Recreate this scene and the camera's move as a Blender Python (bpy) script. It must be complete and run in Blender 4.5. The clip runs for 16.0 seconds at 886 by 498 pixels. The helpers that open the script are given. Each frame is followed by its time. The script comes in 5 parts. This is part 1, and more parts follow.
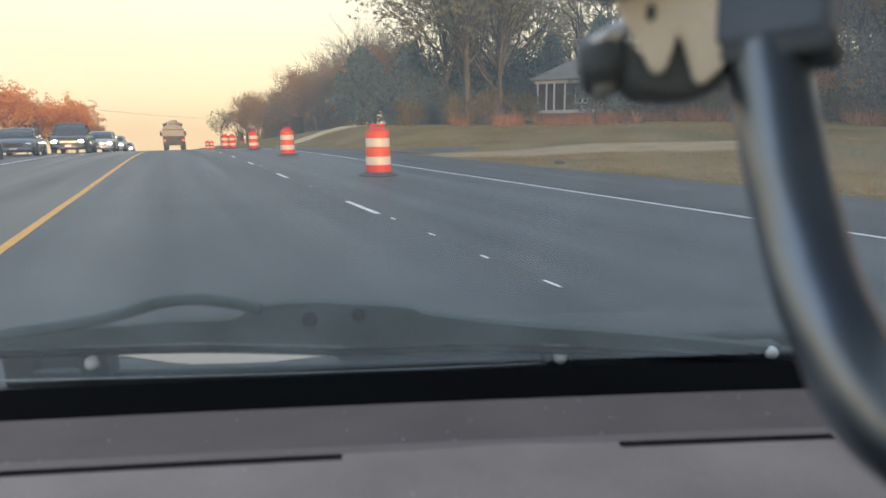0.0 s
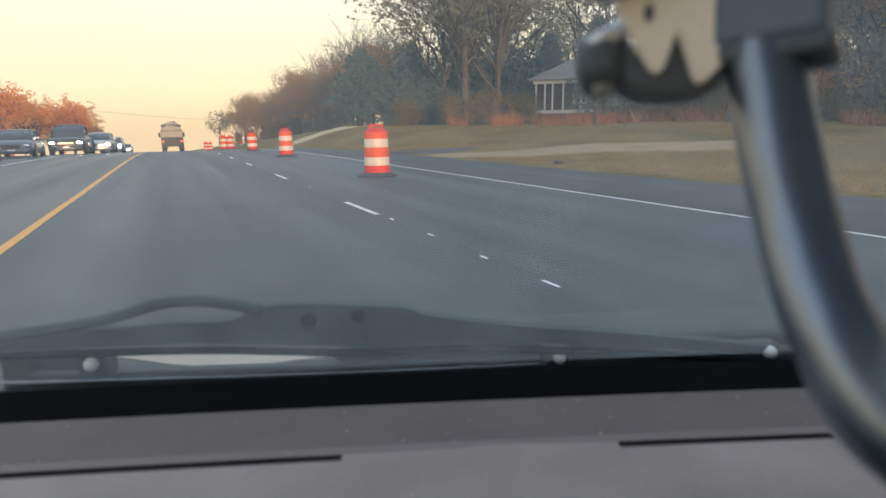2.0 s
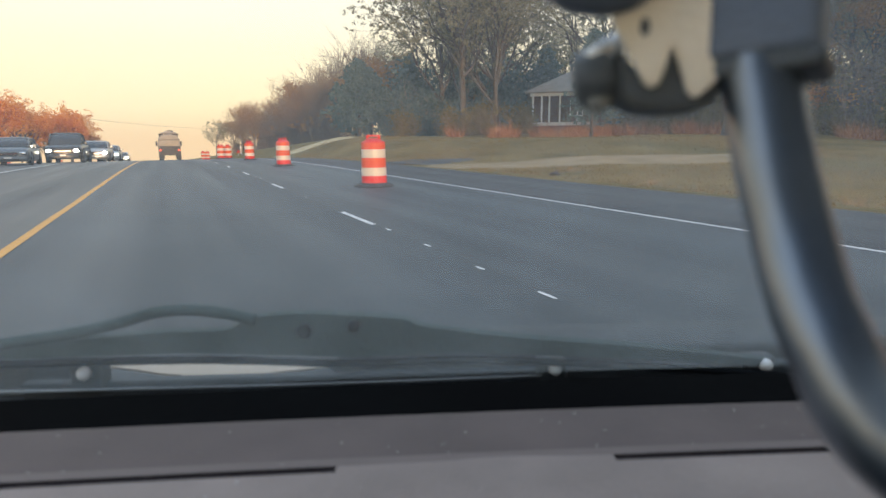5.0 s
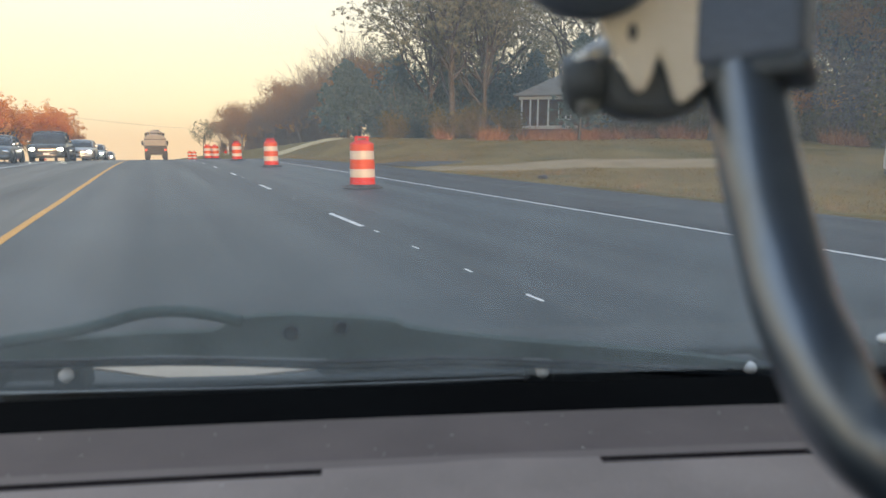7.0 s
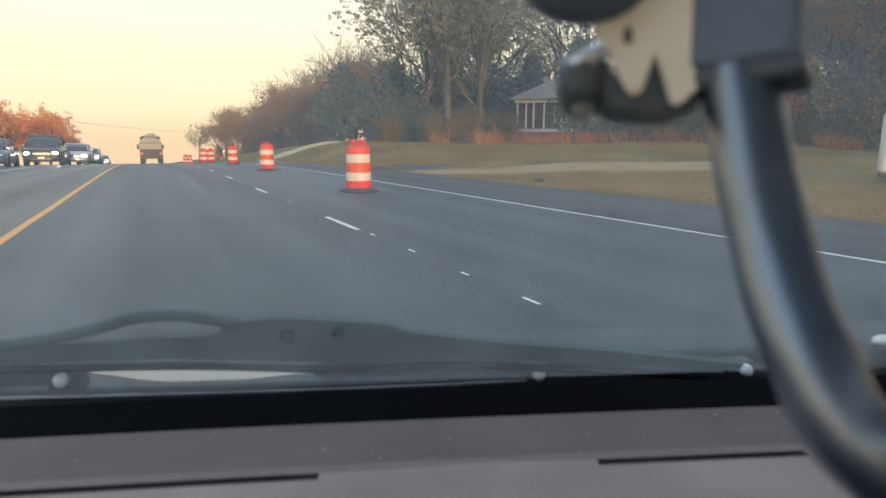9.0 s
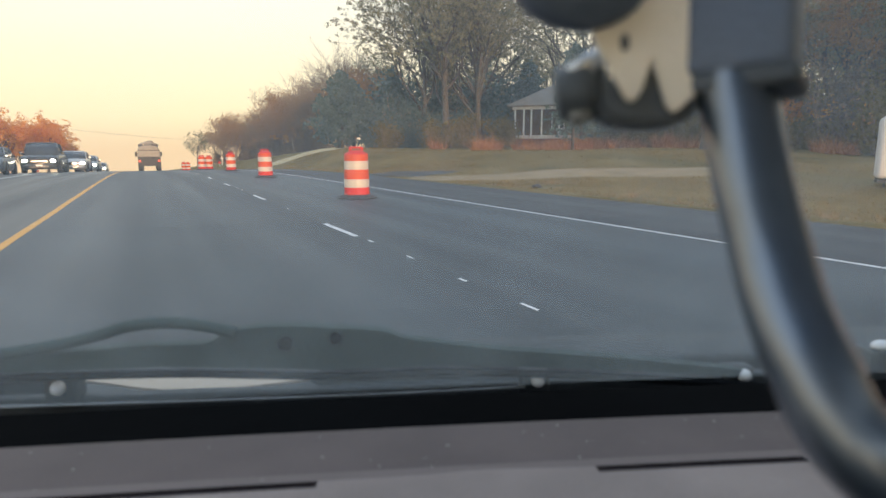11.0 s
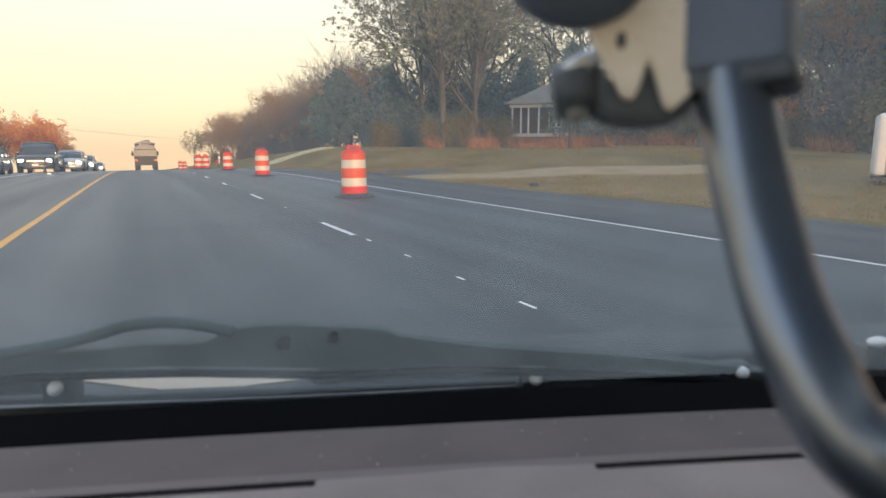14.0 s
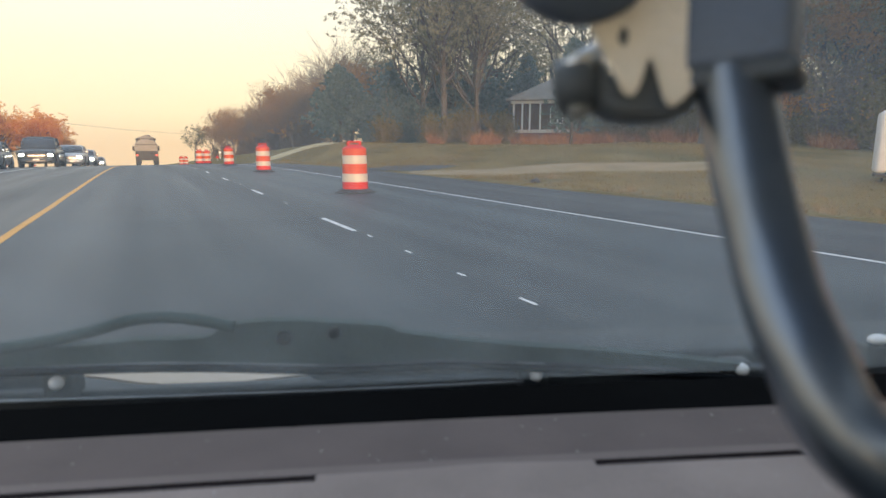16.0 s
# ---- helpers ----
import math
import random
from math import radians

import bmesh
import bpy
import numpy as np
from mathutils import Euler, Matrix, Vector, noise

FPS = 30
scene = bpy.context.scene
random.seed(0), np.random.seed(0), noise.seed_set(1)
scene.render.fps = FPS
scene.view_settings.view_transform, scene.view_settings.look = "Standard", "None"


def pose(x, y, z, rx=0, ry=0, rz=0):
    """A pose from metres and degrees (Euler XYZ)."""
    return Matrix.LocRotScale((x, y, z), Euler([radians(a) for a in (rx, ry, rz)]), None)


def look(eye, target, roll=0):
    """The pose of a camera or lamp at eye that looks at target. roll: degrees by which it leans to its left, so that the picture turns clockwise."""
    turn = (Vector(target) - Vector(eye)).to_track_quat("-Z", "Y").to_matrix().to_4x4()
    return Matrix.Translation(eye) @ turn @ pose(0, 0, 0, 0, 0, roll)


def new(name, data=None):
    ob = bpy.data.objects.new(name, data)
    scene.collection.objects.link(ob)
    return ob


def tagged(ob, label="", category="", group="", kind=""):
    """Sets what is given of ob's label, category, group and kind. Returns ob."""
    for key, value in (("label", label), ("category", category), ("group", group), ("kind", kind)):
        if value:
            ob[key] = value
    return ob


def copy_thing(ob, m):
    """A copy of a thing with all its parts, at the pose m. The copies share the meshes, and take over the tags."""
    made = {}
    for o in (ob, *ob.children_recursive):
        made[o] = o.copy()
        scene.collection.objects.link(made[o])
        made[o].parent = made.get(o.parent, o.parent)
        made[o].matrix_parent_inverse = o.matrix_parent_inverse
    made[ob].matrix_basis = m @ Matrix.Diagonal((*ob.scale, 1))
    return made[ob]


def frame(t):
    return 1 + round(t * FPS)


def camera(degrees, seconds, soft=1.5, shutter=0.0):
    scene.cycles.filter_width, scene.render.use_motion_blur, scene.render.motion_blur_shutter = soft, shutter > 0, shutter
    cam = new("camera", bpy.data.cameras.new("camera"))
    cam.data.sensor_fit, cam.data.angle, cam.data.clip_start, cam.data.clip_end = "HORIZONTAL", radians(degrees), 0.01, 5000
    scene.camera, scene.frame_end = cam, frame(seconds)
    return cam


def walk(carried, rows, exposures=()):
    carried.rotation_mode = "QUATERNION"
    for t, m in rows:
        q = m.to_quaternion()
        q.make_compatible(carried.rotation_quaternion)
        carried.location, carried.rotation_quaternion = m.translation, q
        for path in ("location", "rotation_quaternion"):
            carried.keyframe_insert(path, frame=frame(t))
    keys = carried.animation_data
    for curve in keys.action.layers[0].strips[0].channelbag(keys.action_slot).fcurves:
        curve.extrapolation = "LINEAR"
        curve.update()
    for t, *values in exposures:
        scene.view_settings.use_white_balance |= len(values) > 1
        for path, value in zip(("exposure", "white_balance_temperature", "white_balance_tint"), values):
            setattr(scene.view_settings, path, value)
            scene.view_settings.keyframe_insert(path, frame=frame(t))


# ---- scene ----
# A handheld camera inside a car that stands in its lane on a highway under repair.
EYE = 1.04  # the camera's height over the road
CY = 3.5  # how far along the road the car stands

cam = camera(74.7, 16.0, soft=1.6)
cam.data.dof.use_dof = True
cam.data.dof.focus_distance = 22.0
cam.data.dof.aperture_fstop = 5.2

walk(cam, [
    (0.0, pose(0.0, CY, EYE, 78.14, 0.79, -24.82)),
    (0.5, pose(0.0, CY, EYE, 78.07, 0.53, -25.12)),
    (1.0, pose(0.0, CY, EYE, 78.35, 0.66, -25.00)),
    (1.5, pose(0.0, CY, EYE, 77.77, 0.60, -25.06)),
    (2.0, pose(0.0, CY, EYE, 78.18, 0.93, -24.96)),
    (2.5, pose(0.0, CY, EYE, 77.98, 1.17, -25.16)),
    (3.0, pose(0.0, CY, EYE, 78.25, 0.35, -25.22)),
    (3.5, pose(0.0, CY, EYE, 78.81, 0.59, -24.97)),
    (4.0, pose(0.0, CY, EYE, 79.08, 0.50, -24.80)),
    (6.5, pose(0.0, CY, EYE, 79.46, 0.16, -26.22)),
    (7.0, pose(0.0, CY, EYE, 79.44, -0.07, -26.32)),
    (7.5, pose(0.0, CY, EYE, 79.47, -0.11, -26.38)),
    (8.0, pose(0.0, CY, EYE, 79.61, 0.13, -26.50)),
    (8.5, pose(0.0, CY, EYE, 79.80, 0.17, -26.48)),
    (9.0, pose(0.0, CY, EYE, 79.76, 0.00, -26.70)),
    (11.5, pose(0.0, CY, EYE, 80.46, 0.17, -26.91)),
    (12.0, pose(0.0, CY, EYE, 80.13, 0.40, -26.73)),
    (12.5, pose(0.0, CY, EYE, 80.28, 0.45, -26.92)),
    (13.0, pose(0.0, CY, EYE, 80.25, 0.38, -27.09)),
    (13.5, pose(0.0, CY, EYE, 80.43, 0.11, -27.25)),
    (14.0, pose(0.0, CY, EYE, 80.24, 0.31, -27.16)),
    (14.5, pose(0.0, CY, EYE, 80.15, 0.31, -27.48)),
    (15.0, pose(0.0, CY, EYE, 80.24, 0.32, -27.66)),
    (15.5, pose(0.0, CY, EYE, 80.09, 0.47, -27.00)),
    (16.0, pose(0.0, CY, EYE, 79.85, 0.12, -27.05)),
], [
    (0.0, 0.0, 6650, 11), (2.0, 0.0, 6650, 11), (2.5, 0.03, 6720, 13), (3.0, 0.08, 6850, 17), (3.3, 0.05, 6800, 15), (3.8, 0.0, 6650, 11), (7.2, 0.0, 6650, 11),
    (7.6, 0.02, 6680, 12), (8.3, 0.03, 6700, 13), (8.8, 0.0, 6620, 10), (11.4, 0.0, 6680, 11), (13.1, 0.0, 6720, 13), (14.0, 0.02, 6720, 13), (14.6, 0.0, 6680, 11), (16.0, 0.0, 6680, 12),
])

# ---------------------------------------------------------------- light
SUN_ELEVATION, SUN_X, SUN_Y = radians(5.0), -0.05, -0.999

world = bpy.data.worlds.new("evening_sky")
scene.world = world
world.use_nodes = True
wn, wl = world.node_tree.nodes, world.node_tree.links
wn.clear()
sky = wn.new("ShaderNodeTexSky")
sky.sky_type = "NISHITA"
sky.sun_disc = False
sky.sun_elevation = SUN_ELEVATION
sky.sun_rotation = math.atan2(SUN_X, SUN_Y)
sky.dust_density = 3.0
direction = wn.new("ShaderNodeTexCoord")
height = wn.new("ShaderNodeSeparateXYZ")
wl.new(direction.outputs["Generated"], height.inputs[0])
haze = wn.new("ShaderNodeValToRGB")
wl.new(height.outputs["Z"], haze.inputs["Fac"])
stops = haze.color_ramp.elements
stops[0].position, stops[0].color = 0.0, (0.98, 0.70, 0.41, 1)
stops[1].position, stops[1].color = 1.0, (0.62, 0.86, 1.22, 1)
for place, tone in ((0.05, (1.05, 0.85, 0.54, 1)), (0.14, (1.06, 0.90, 0.62, 1)), (0.28, (1.06, 1.02, 0.88, 1)), (0.55, (0.82, 0.98, 1.18, 1))):
    stop = stops.new(place)
    stop.color = tone
glow = wn.new("ShaderNodeBackground")
wl.new(haze.outputs["Color"], glow.inputs["Color"])
glow.inputs["Strength"].default_value = 1.1
clear = wn.new("ShaderNodeBackground")
wl.new(sky.outputs["Color"], clear.inputs["Color"])
clear.inputs["Strength"].default_value = 0.06
both = wn.new("ShaderNodeAddShader")
wl.new(glow.outputs[0], both.inputs[0])
wl.new(clear.outputs[0], both.inputs[1])
wout = wn.new("ShaderNodeOutputWorld")
wl.new(both.outputs[0], wout.inputs["Surface"])

sun = new("sun", bpy.data.lights.new("sun", "SUN"))
sun.data.energy = 3.6
sun.data.angle = radians(0.6)
sun.data.color = (1.0, 0.62, 0.34)
sun.matrix_world = look((SUN_X * 100, SUN_Y * 100, math.tan(SUN_ELEVATION) * 100), (0, 0, 0))
scene.view_settings.exposure = 0.0

# ---------------------------------------------------------------- materials


def material(name, low, high, rough=0.7, scale=6.0, fine=60.0, bump=0.2, metal=0.0, depth=0.01, per_object=0.0, per_island=0.0, spec=0.5, space="Object"):
    """A surface that varies at two scales between two colours, with fine relief."""
    m = bpy.data.materials.new(name)
    m.use_nodes = True
    n, l = m.node_tree.nodes, m.node_tree.links
    bsdf = n["Principled BSDF"]
    bsdf.inputs["Roughness"].default_value = rough
    bsdf.inputs["Metallic"].default_value = metal
    bsdf.inputs["Specular IOR Level"].default_value = spec
    tc = n.new("ShaderNodeTexCoord")
    wide = n.new("ShaderNodeTexNoise")
    wide.inputs["Scale"].default_value = scale
    wide.inputs["Detail"].default_value = 6
    small = n.new("ShaderNodeTexNoise")
    small.inputs["Scale"].default_value = fine
    small.inputs["Detail"].default_value = 4
    for t in (wide, small):
        l.new(tc.outputs[space], t.inputs["Vector"])
    both_scales = n.new("ShaderNodeMath")
    both_scales.operation = "MULTIPLY_ADD"
    l.new(wide.outputs["Fac"], both_scales.inputs[0])
    both_scales.inputs[1].default_value = 0.65
    half = n.new("ShaderNodeMath")
    half.operation = "MULTIPLY"
    l.new(small.outputs["Fac"], half.inputs[0])
    half.inputs[1].default_value = 0.35
    l.new(half.outputs[0], both_scales.inputs[2])
    value = both_scales.outputs[0]
    if per_object or per_island:
        source = n.new("ShaderNodeObjectInfo") if per_object else n.new("ShaderNodeNewGeometry")
        slot = "Random" if per_object else "Random Per Island"
        shift = n.new("ShaderNodeMath")
        shift.operation = "MULTIPLY_ADD"
        l.new(source.outputs[slot], shift.inputs[0])
        shift.inputs[1].default_value = per_object or per_island
        l.new(value, shift.inputs[2])
        centre = n.new("ShaderNodeMath")
        centre.operation = "SUBTRACT"
        l.new(shift.outputs[0], centre.inputs[0])
        centre.inputs[1].default_value = (per_object or per_island) / 2
        value = centre.outputs[0]
    ramp = n.new("ShaderNodeValToRGB")
    ramp.color_ramp.elements[0].position, ramp.color_ramp.elements[0].color = 0.32, (*low, 1)
    ramp.color_ramp.elements[1].position, ramp.color_ramp.elements[1].color = 0.68, (*high, 1)
    l.new(value, ramp.inputs["Fac"])
    l.new(ramp.outputs["Color"], bsdf.inputs["Base Color"])
    if bump:
        b = n.new("ShaderNodeBump")
        b.inputs["Strength"].default_value = bump
        b.inputs["Distance"].default_value = depth
        l.new(small.outputs["Fac"], b.inputs["Height"])
        l.new(b.outputs["Normal"], bsdf.inputs["Normal"])
    return m


def leaf_material(name, low, high, through_light=0.35, island=0.8):
    """Leaves: mottled, partly letting light through."""
    m = material(name, low, high, rough=0.6, scale=0.35, fine=3.0, bump=0, per_island=island, spec=0.25)
    n, l = m.node_tree.nodes, m.node_tree.links
    bsdf, out = n["Principled BSDF"], n["Material Output"]
    back = n.new("ShaderNodeBsdfTranslucent")
    l.new(bsdf.inputs["Base Color"].links[0].from_socket, back.inputs["Color"])
    mix = n.new("ShaderNodeMixShader")
    mix.inputs[0].default_value = through_light
    l.new(bsdf.outputs[0], mix.inputs[1])
    l.new(back.outputs[0], mix.inputs[2])
    l.new(mix.outputs[0], out.inputs["Surface"])
    return m


def lamp_material(name, colour, strength):
    m = bpy.data.materials.new(name)
    m.use_nodes = True
    bsdf = m.node_tree.nodes["Principled BSDF"]
    bsdf.inputs["Base Color"].default_value = (*colour, 1)
    bsdf.inputs["Emission Color"].default_value = (*colour, 1)
    bsdf.inputs["Emission Strength"].default_value = strength
    return m


def asphalt_material(name, low, high, rough, streak):
    """Asphalt with fine grit and long faint streaks along the lanes."""
    m = material(name, low, high, rough=rough, scale=0.6, fine=90.0, bump=0.1, depth=0.004, spec=0.36)
    n, l = m.node_tree.nodes, m.node_tree.links
    bsdf = n["Principled BSDF"]
    base = bsdf.inputs["Base Color"].links[0].from_socket
    tc = n.new("ShaderNodeTexCoord")
    stretch = n.new("ShaderNodeMapping")
    stretch.inputs["Scale"].default_value = (1.1, 0.035, 1)
    l.new(tc.outputs["Object"], stretch.inputs["Vector"])
    long = n.new("ShaderNodeTexNoise")
    long.inputs["Scale"].default_value = 1.0
    long.inputs["Detail"].default_value = 5
    l.new(stretch.outputs[0], long.inputs["Vector"])
    fade = n.new("ShaderNodeMapRange")
    fade.inputs["From Min"].default_value, fade.inputs["From Max"].default_value = 0.35, 0.7
    fade.inputs["To Min"].default_value, fade.inputs["To Max"].default_value = 1 - streak, 1 + streak
    l.new(long.outputs["Fac"], fade.inputs["Value"])
    mul = n.new("ShaderNodeVectorMath")
    mul.operation = "SCALE"
    l.new(base, mul.inputs[0])
    l.new(fade.outputs[0], mul.inputs["Scale"])
    l.new(mul.outputs[0], bsdf.inputs["Base Color"])
    gloss = n.new("ShaderNodeMapRange")
    gloss.inputs["From Min"].default_value, gloss.inputs["From Max"].default_value = 0.3, 0.7
    gloss.inputs["To Min"].default_value, gloss.inputs["To Max"].default_value = rough + 0.08, rough - 0.08
    l.new(long.outputs["Fac"], gloss.inputs["Value"])
    l.new(gloss.outputs[0], bsdf.inputs["Roughness"])
    return m


def glass_material(name, tint, clear_part, rough=0.02):
    """Thin glass: lets light straight through and mirrors a little."""
    m = bpy.data.materials.new(name)
    m.use_nodes = True
    n, l = m.node_tree.nodes, m.node_tree.links
    n.remove(n["Principled BSDF"])
    clear_bsdf, gloss = n.new("ShaderNodeBsdfTransparent"), n.new("ShaderNodeBsdfGlossy")
    clear_bsdf.inputs["Color"].default_value = (*tint, 1)
    gloss.inputs["Roughness"].default_value = rough
    mix = n.new("ShaderNodeMixShader")
    mix.inputs[0].default_value = 0.06
    l.new(clear_bsdf.outputs[0], mix.inputs[1])
    l.new(gloss.outputs[0], mix.inputs[2])
    surface = mix.outputs[0]
    if clear_part < 1:
        tc, smear = n.new("ShaderNodeTexCoord"), n.new("ShaderNodeTexNoise")
        smear.inputs["Scale"].default_value = 9.0
        smear.inputs["Detail"].default_value = 3
        smear.inputs["Distortion"].default_value = 0.8
        l.new(tc.outputs["Object"], smear.inputs["Vector"])
        amount = n.new("ShaderNodeMapRange")
        amount.inputs["From Min"].default_value, amount.inputs["From Max"].default_value = 0.35, 0.75
        amount.inputs["To Min"].default_value, amount.inputs["To Max"].default_value = (1 - clear_part) * 0.85, (1 - clear_part) * 1.35
        l.new(smear.outputs["Fac"], amount.inputs["Value"])
        film = n.new("ShaderNodeBsdfTranslucent")
        film.inputs["Color"].default_value = (0.785, 0.86, 0.87, 1)
        dusty = n.new("ShaderNodeMixShader")
        l.new(amount.outputs[0], dusty.inputs[0])
        l.new(surface, dusty.inputs[1])
        l.new(film.outputs[0], dusty.inputs[2])
        surface = dusty.outputs[0]
    l.new(surface, n["Material Output"].inputs["Surface"])
    return m


ASPHALT = asphalt_material("new_asphalt", (0.0175, 0.0255, 0.0315), (0.033, 0.044, 0.054), 0.60, 0.25)
ASPHALT_WORN = asphalt_material("worn_asphalt", (0.018, 0.023, 0.027), (0.033, 0.041, 0.048), 0.52, 0.2)
SHOULDER_ASPHALT = asphalt_material("shoulder_asphalt", (0.018, 0.020, 0.024), (0.032, 0.035, 0.040), 0.70, 0.14)
JOINT = material("joint_tar", (0.018, 0.023, 0.027), (0.031, 0.038, 0.044), rough=0.62, scale=3)
YELLOW_PAINT = material("yellow_road_paint", (0.56, 0.245, 0.018), (0.72, 0.345, 0.035), rough=0.6, scale=2.0, fine=80)
WHITE_PAINT = material("white_road_paint", (0.45, 0.46, 0.47), (0.72, 0.72, 0.72), rough=0.6, scale=4.0, fine=90)
GRASS_GROUND = material("dry_lawn", (0.072, 0.060, 0.018), (0.215, 0.152, 0.058), rough=0.95, scale=0.30, fine=5.0, bump=0.6, depth=0.05, spec=0.1)
GRASS_BLADE = leaf_material("grass_blades", (0.118, 0.088, 0.026), (0.27, 0.182, 0.068), 0.3, 0.9)
DIRT = material("tan_dirt", (0.20, 0.15, 0.085), (0.32, 0.24, 0.14), rough=0.95, scale=0.8, fine=20, bump=0.6, depth=0.03, spec=0.1)
STRAW = material("straw_blanket", (0.36, 0.30, 0.17), (0.50, 0.42, 0.26), rough=0.95, scale=0.9, fine=40, bump=0.5, depth=0.03, spec=0.1)
BARK = material("grey_bark", (0.058, 0.055, 0.053), (0.12, 0.112, 0.105), rough=0.9, scale=3.0, fine=30, bump=0.7, depth=0.03)
TWIG = material("bare_twigs", (0.21, 0.155, 0.115), (0.37, 0.28, 0.20), rough=0.9, scale=2.0, fine=20, bump=0)
LEAF_OAK = leaf_material("dull_green_leaves", (0.15, 0.148, 0.094), (0.32, 0.295, 0.185), 0.45, 0.6)
LEAF_RUSSET = leaf_material("russet_leaves", (0.25, 0.135, 0.07), (0.43, 0.245, 0.115), 0.4, 0.45)
LEAF_ORANGE = leaf_material("orange_leaves", (0.56, 0.19, 0.04), (0.9, 0.47, 0.14), 0.5)
LEAF_RED = leaf_material("red_leaves", (0.42, 0.07, 0.025), (0.72, 0.20, 0.05))
LEAF_CEDAR = leaf_material("cedar_needles", (0.085, 0.132, 0.128), (0.18, 0.24, 0.222), 0.4)
LEAF_OLIVE = leaf_material("olive_leaves", (0.125, 0.108, 0.050), (0.265, 0.215, 0.098), 0.45, 0.5)
LEAF_BRUSH = leaf_material("brush_leaves", (0.12, 0.098, 0.084), (0.235, 0.18, 0.135), 0.5, 0.45)
WEED = leaf_material("rust_weeds", (0.29, 0.125, 0.055), (0.52, 0.27, 0.13))
BARREL_ORANGE = material("barrel_orange", (0.44, 0.011, 0.005), (0.60, 0.025, 0.010), rough=0.55, scale=3, fine=50, bump=0.05, spec=0.25)
BARREL_SHEET = material("orange_reflective_sheet", (0.50, 0.048, 0.004), (0.62, 0.078, 0.008), rough=0.5, scale=5, fine=60, bump=0.08, spec=0.25)
BARREL_WHITE = material("reflective_white", (0.46, 0.42, 0.355), (0.60, 0.55, 0.475), rough=0.45, scale=4, fine=70, bump=0.05)
RUBBER = material("black_rubber", (0.018, 0.019, 0.021), (0.045, 0.046, 0.048), rough=0.8, scale=5)
GALVANISED = material("galvanised_steel", (0.50, 0.53, 0.55), (0.66, 0.68, 0.69), rough=0.42, scale=2.5, metal=0.7, bump=0.05)
WOOD_POST = material("pale_wood_post", (0.55, 0.52, 0.46), (0.75, 0.72, 0.66), rough=0.85, scale=3)
POLE_WOOD = material("brown_pole_wood", (0.10, 0.075, 0.055), (0.19, 0.145, 0.105), rough=0.9, scale=2)
SIDING = material("pale_siding", (0.62, 0.60, 0.56), (0.74, 0.72, 0.68), rough=0.7, scale=1.0)
BRICK_WALL = material("brown_brick_wall", (0.10, 0.068, 0.058), (0.18, 0.12, 0.10), rough=0.9, scale=2.0, fine=25)
ROOF = material("grey_shingles", (0.20, 0.178, 0.155), (0.33, 0.30, 0.265), rough=0.9, scale=1.5, fine=18, bump=0.5)
WHITE_TRIM = material("white_trim_paint", (0.72, 0.72, 0.70), (0.82, 0.82, 0.80), rough=0.5)
WINDOW_DARK = material("dark_window_glass", (0.02, 0.023, 0.027), (0.05, 0.055, 0.06), rough=0.08, bump=0)
CAR_GREY = material("grey_blue_car_paint", (0.12, 0.135, 0.15), (0.15, 0.165, 0.18), rough=0.28, metal=0.4, bump=0)
CAR_SILVER = material("silver_car_paint", (0.40, 0.41, 0.41), (0.46, 0.47, 0.47), rough=0.28, metal=0.5, bump=0)
CAR_DARK = material("dark_car_paint", (0.045, 0.05, 0.053), (0.065, 0.07, 0.073), rough=0.25, metal=0.3, bump=0)
CAR_RED = material("dull_red_car_paint", (0.28, 0.05, 0.035), (0.34, 0.07, 0.05), rough=0.3, bump=0)
CHROME = material("chrome", (0.6, 0.6, 0.6), (0.7, 0.7, 0.7), rough=0.15, metal=1.0, bump=0)
TRUCK_TAN = material("dusty_tank_paint", (0.22, 0.20, 0.17), (0.36, 0.33, 0.285), rough=0.6, scale=1.5, fine=12)
TRUCK_DARK = material("dark_truck_steel", (0.022, 0.022, 0.022), (0.05, 0.048, 0.046), rough=0.6, scale=2)
SIGN_WHITE = material("white_sign_vinyl", (0.58, 0.565, 0.56), (0.66, 0.645, 0.64), rough=0.4, bump=0.02)
SIGN_RED = material("red_sign_vinyl", (0.55, 0.035, 0.045), (0.62, 0.05, 0.06), rough=0.4, bump=0)
SIGN_BLACK = material("black_sign_vinyl", (0.02, 0.02, 0.022), (0.03, 0.03, 0.032), rough=0.4, bump=0)
SIGN_BLUE = material("blue_sign_vinyl", (0.03, 0.10, 0.30), (0.04, 0.13, 0.36), rough=0.4, bump=0)
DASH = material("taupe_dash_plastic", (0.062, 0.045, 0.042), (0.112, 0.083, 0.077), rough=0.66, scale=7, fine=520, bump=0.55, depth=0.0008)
DASH_LIP = material("light_taupe_dash_plastic", (0.150, 0.119, 0.107), (0.268, 0.216, 0.196), rough=0.55, scale=7, fine=520, bump=0.55, depth=0.0008)
DASH_MID = material("mid_taupe_dash_plastic", (0.105, 0.079, 0.073), (0.150, 0.116, 0.108), rough=0.6, scale=6, fine=420, bump=0.3, depth=0.0006)
DUST = material("pale_dust", (0.25, 0.235, 0.225), (0.45, 0.43, 0.41), rough=0.95, scale=30, bump=0)
DASH_BLACK = material("black_frit", (0.0018, 0.002, 0.0024), (0.0035, 0.004, 0.0045), rough=0.9, scale=4, bump=0, spec=0.02)
COWL = material("grey_cowl_plastic", (0.024, 0.030, 0.034), (0.040, 0.048, 0.053), rough=0.7, scale=5, fine=60)
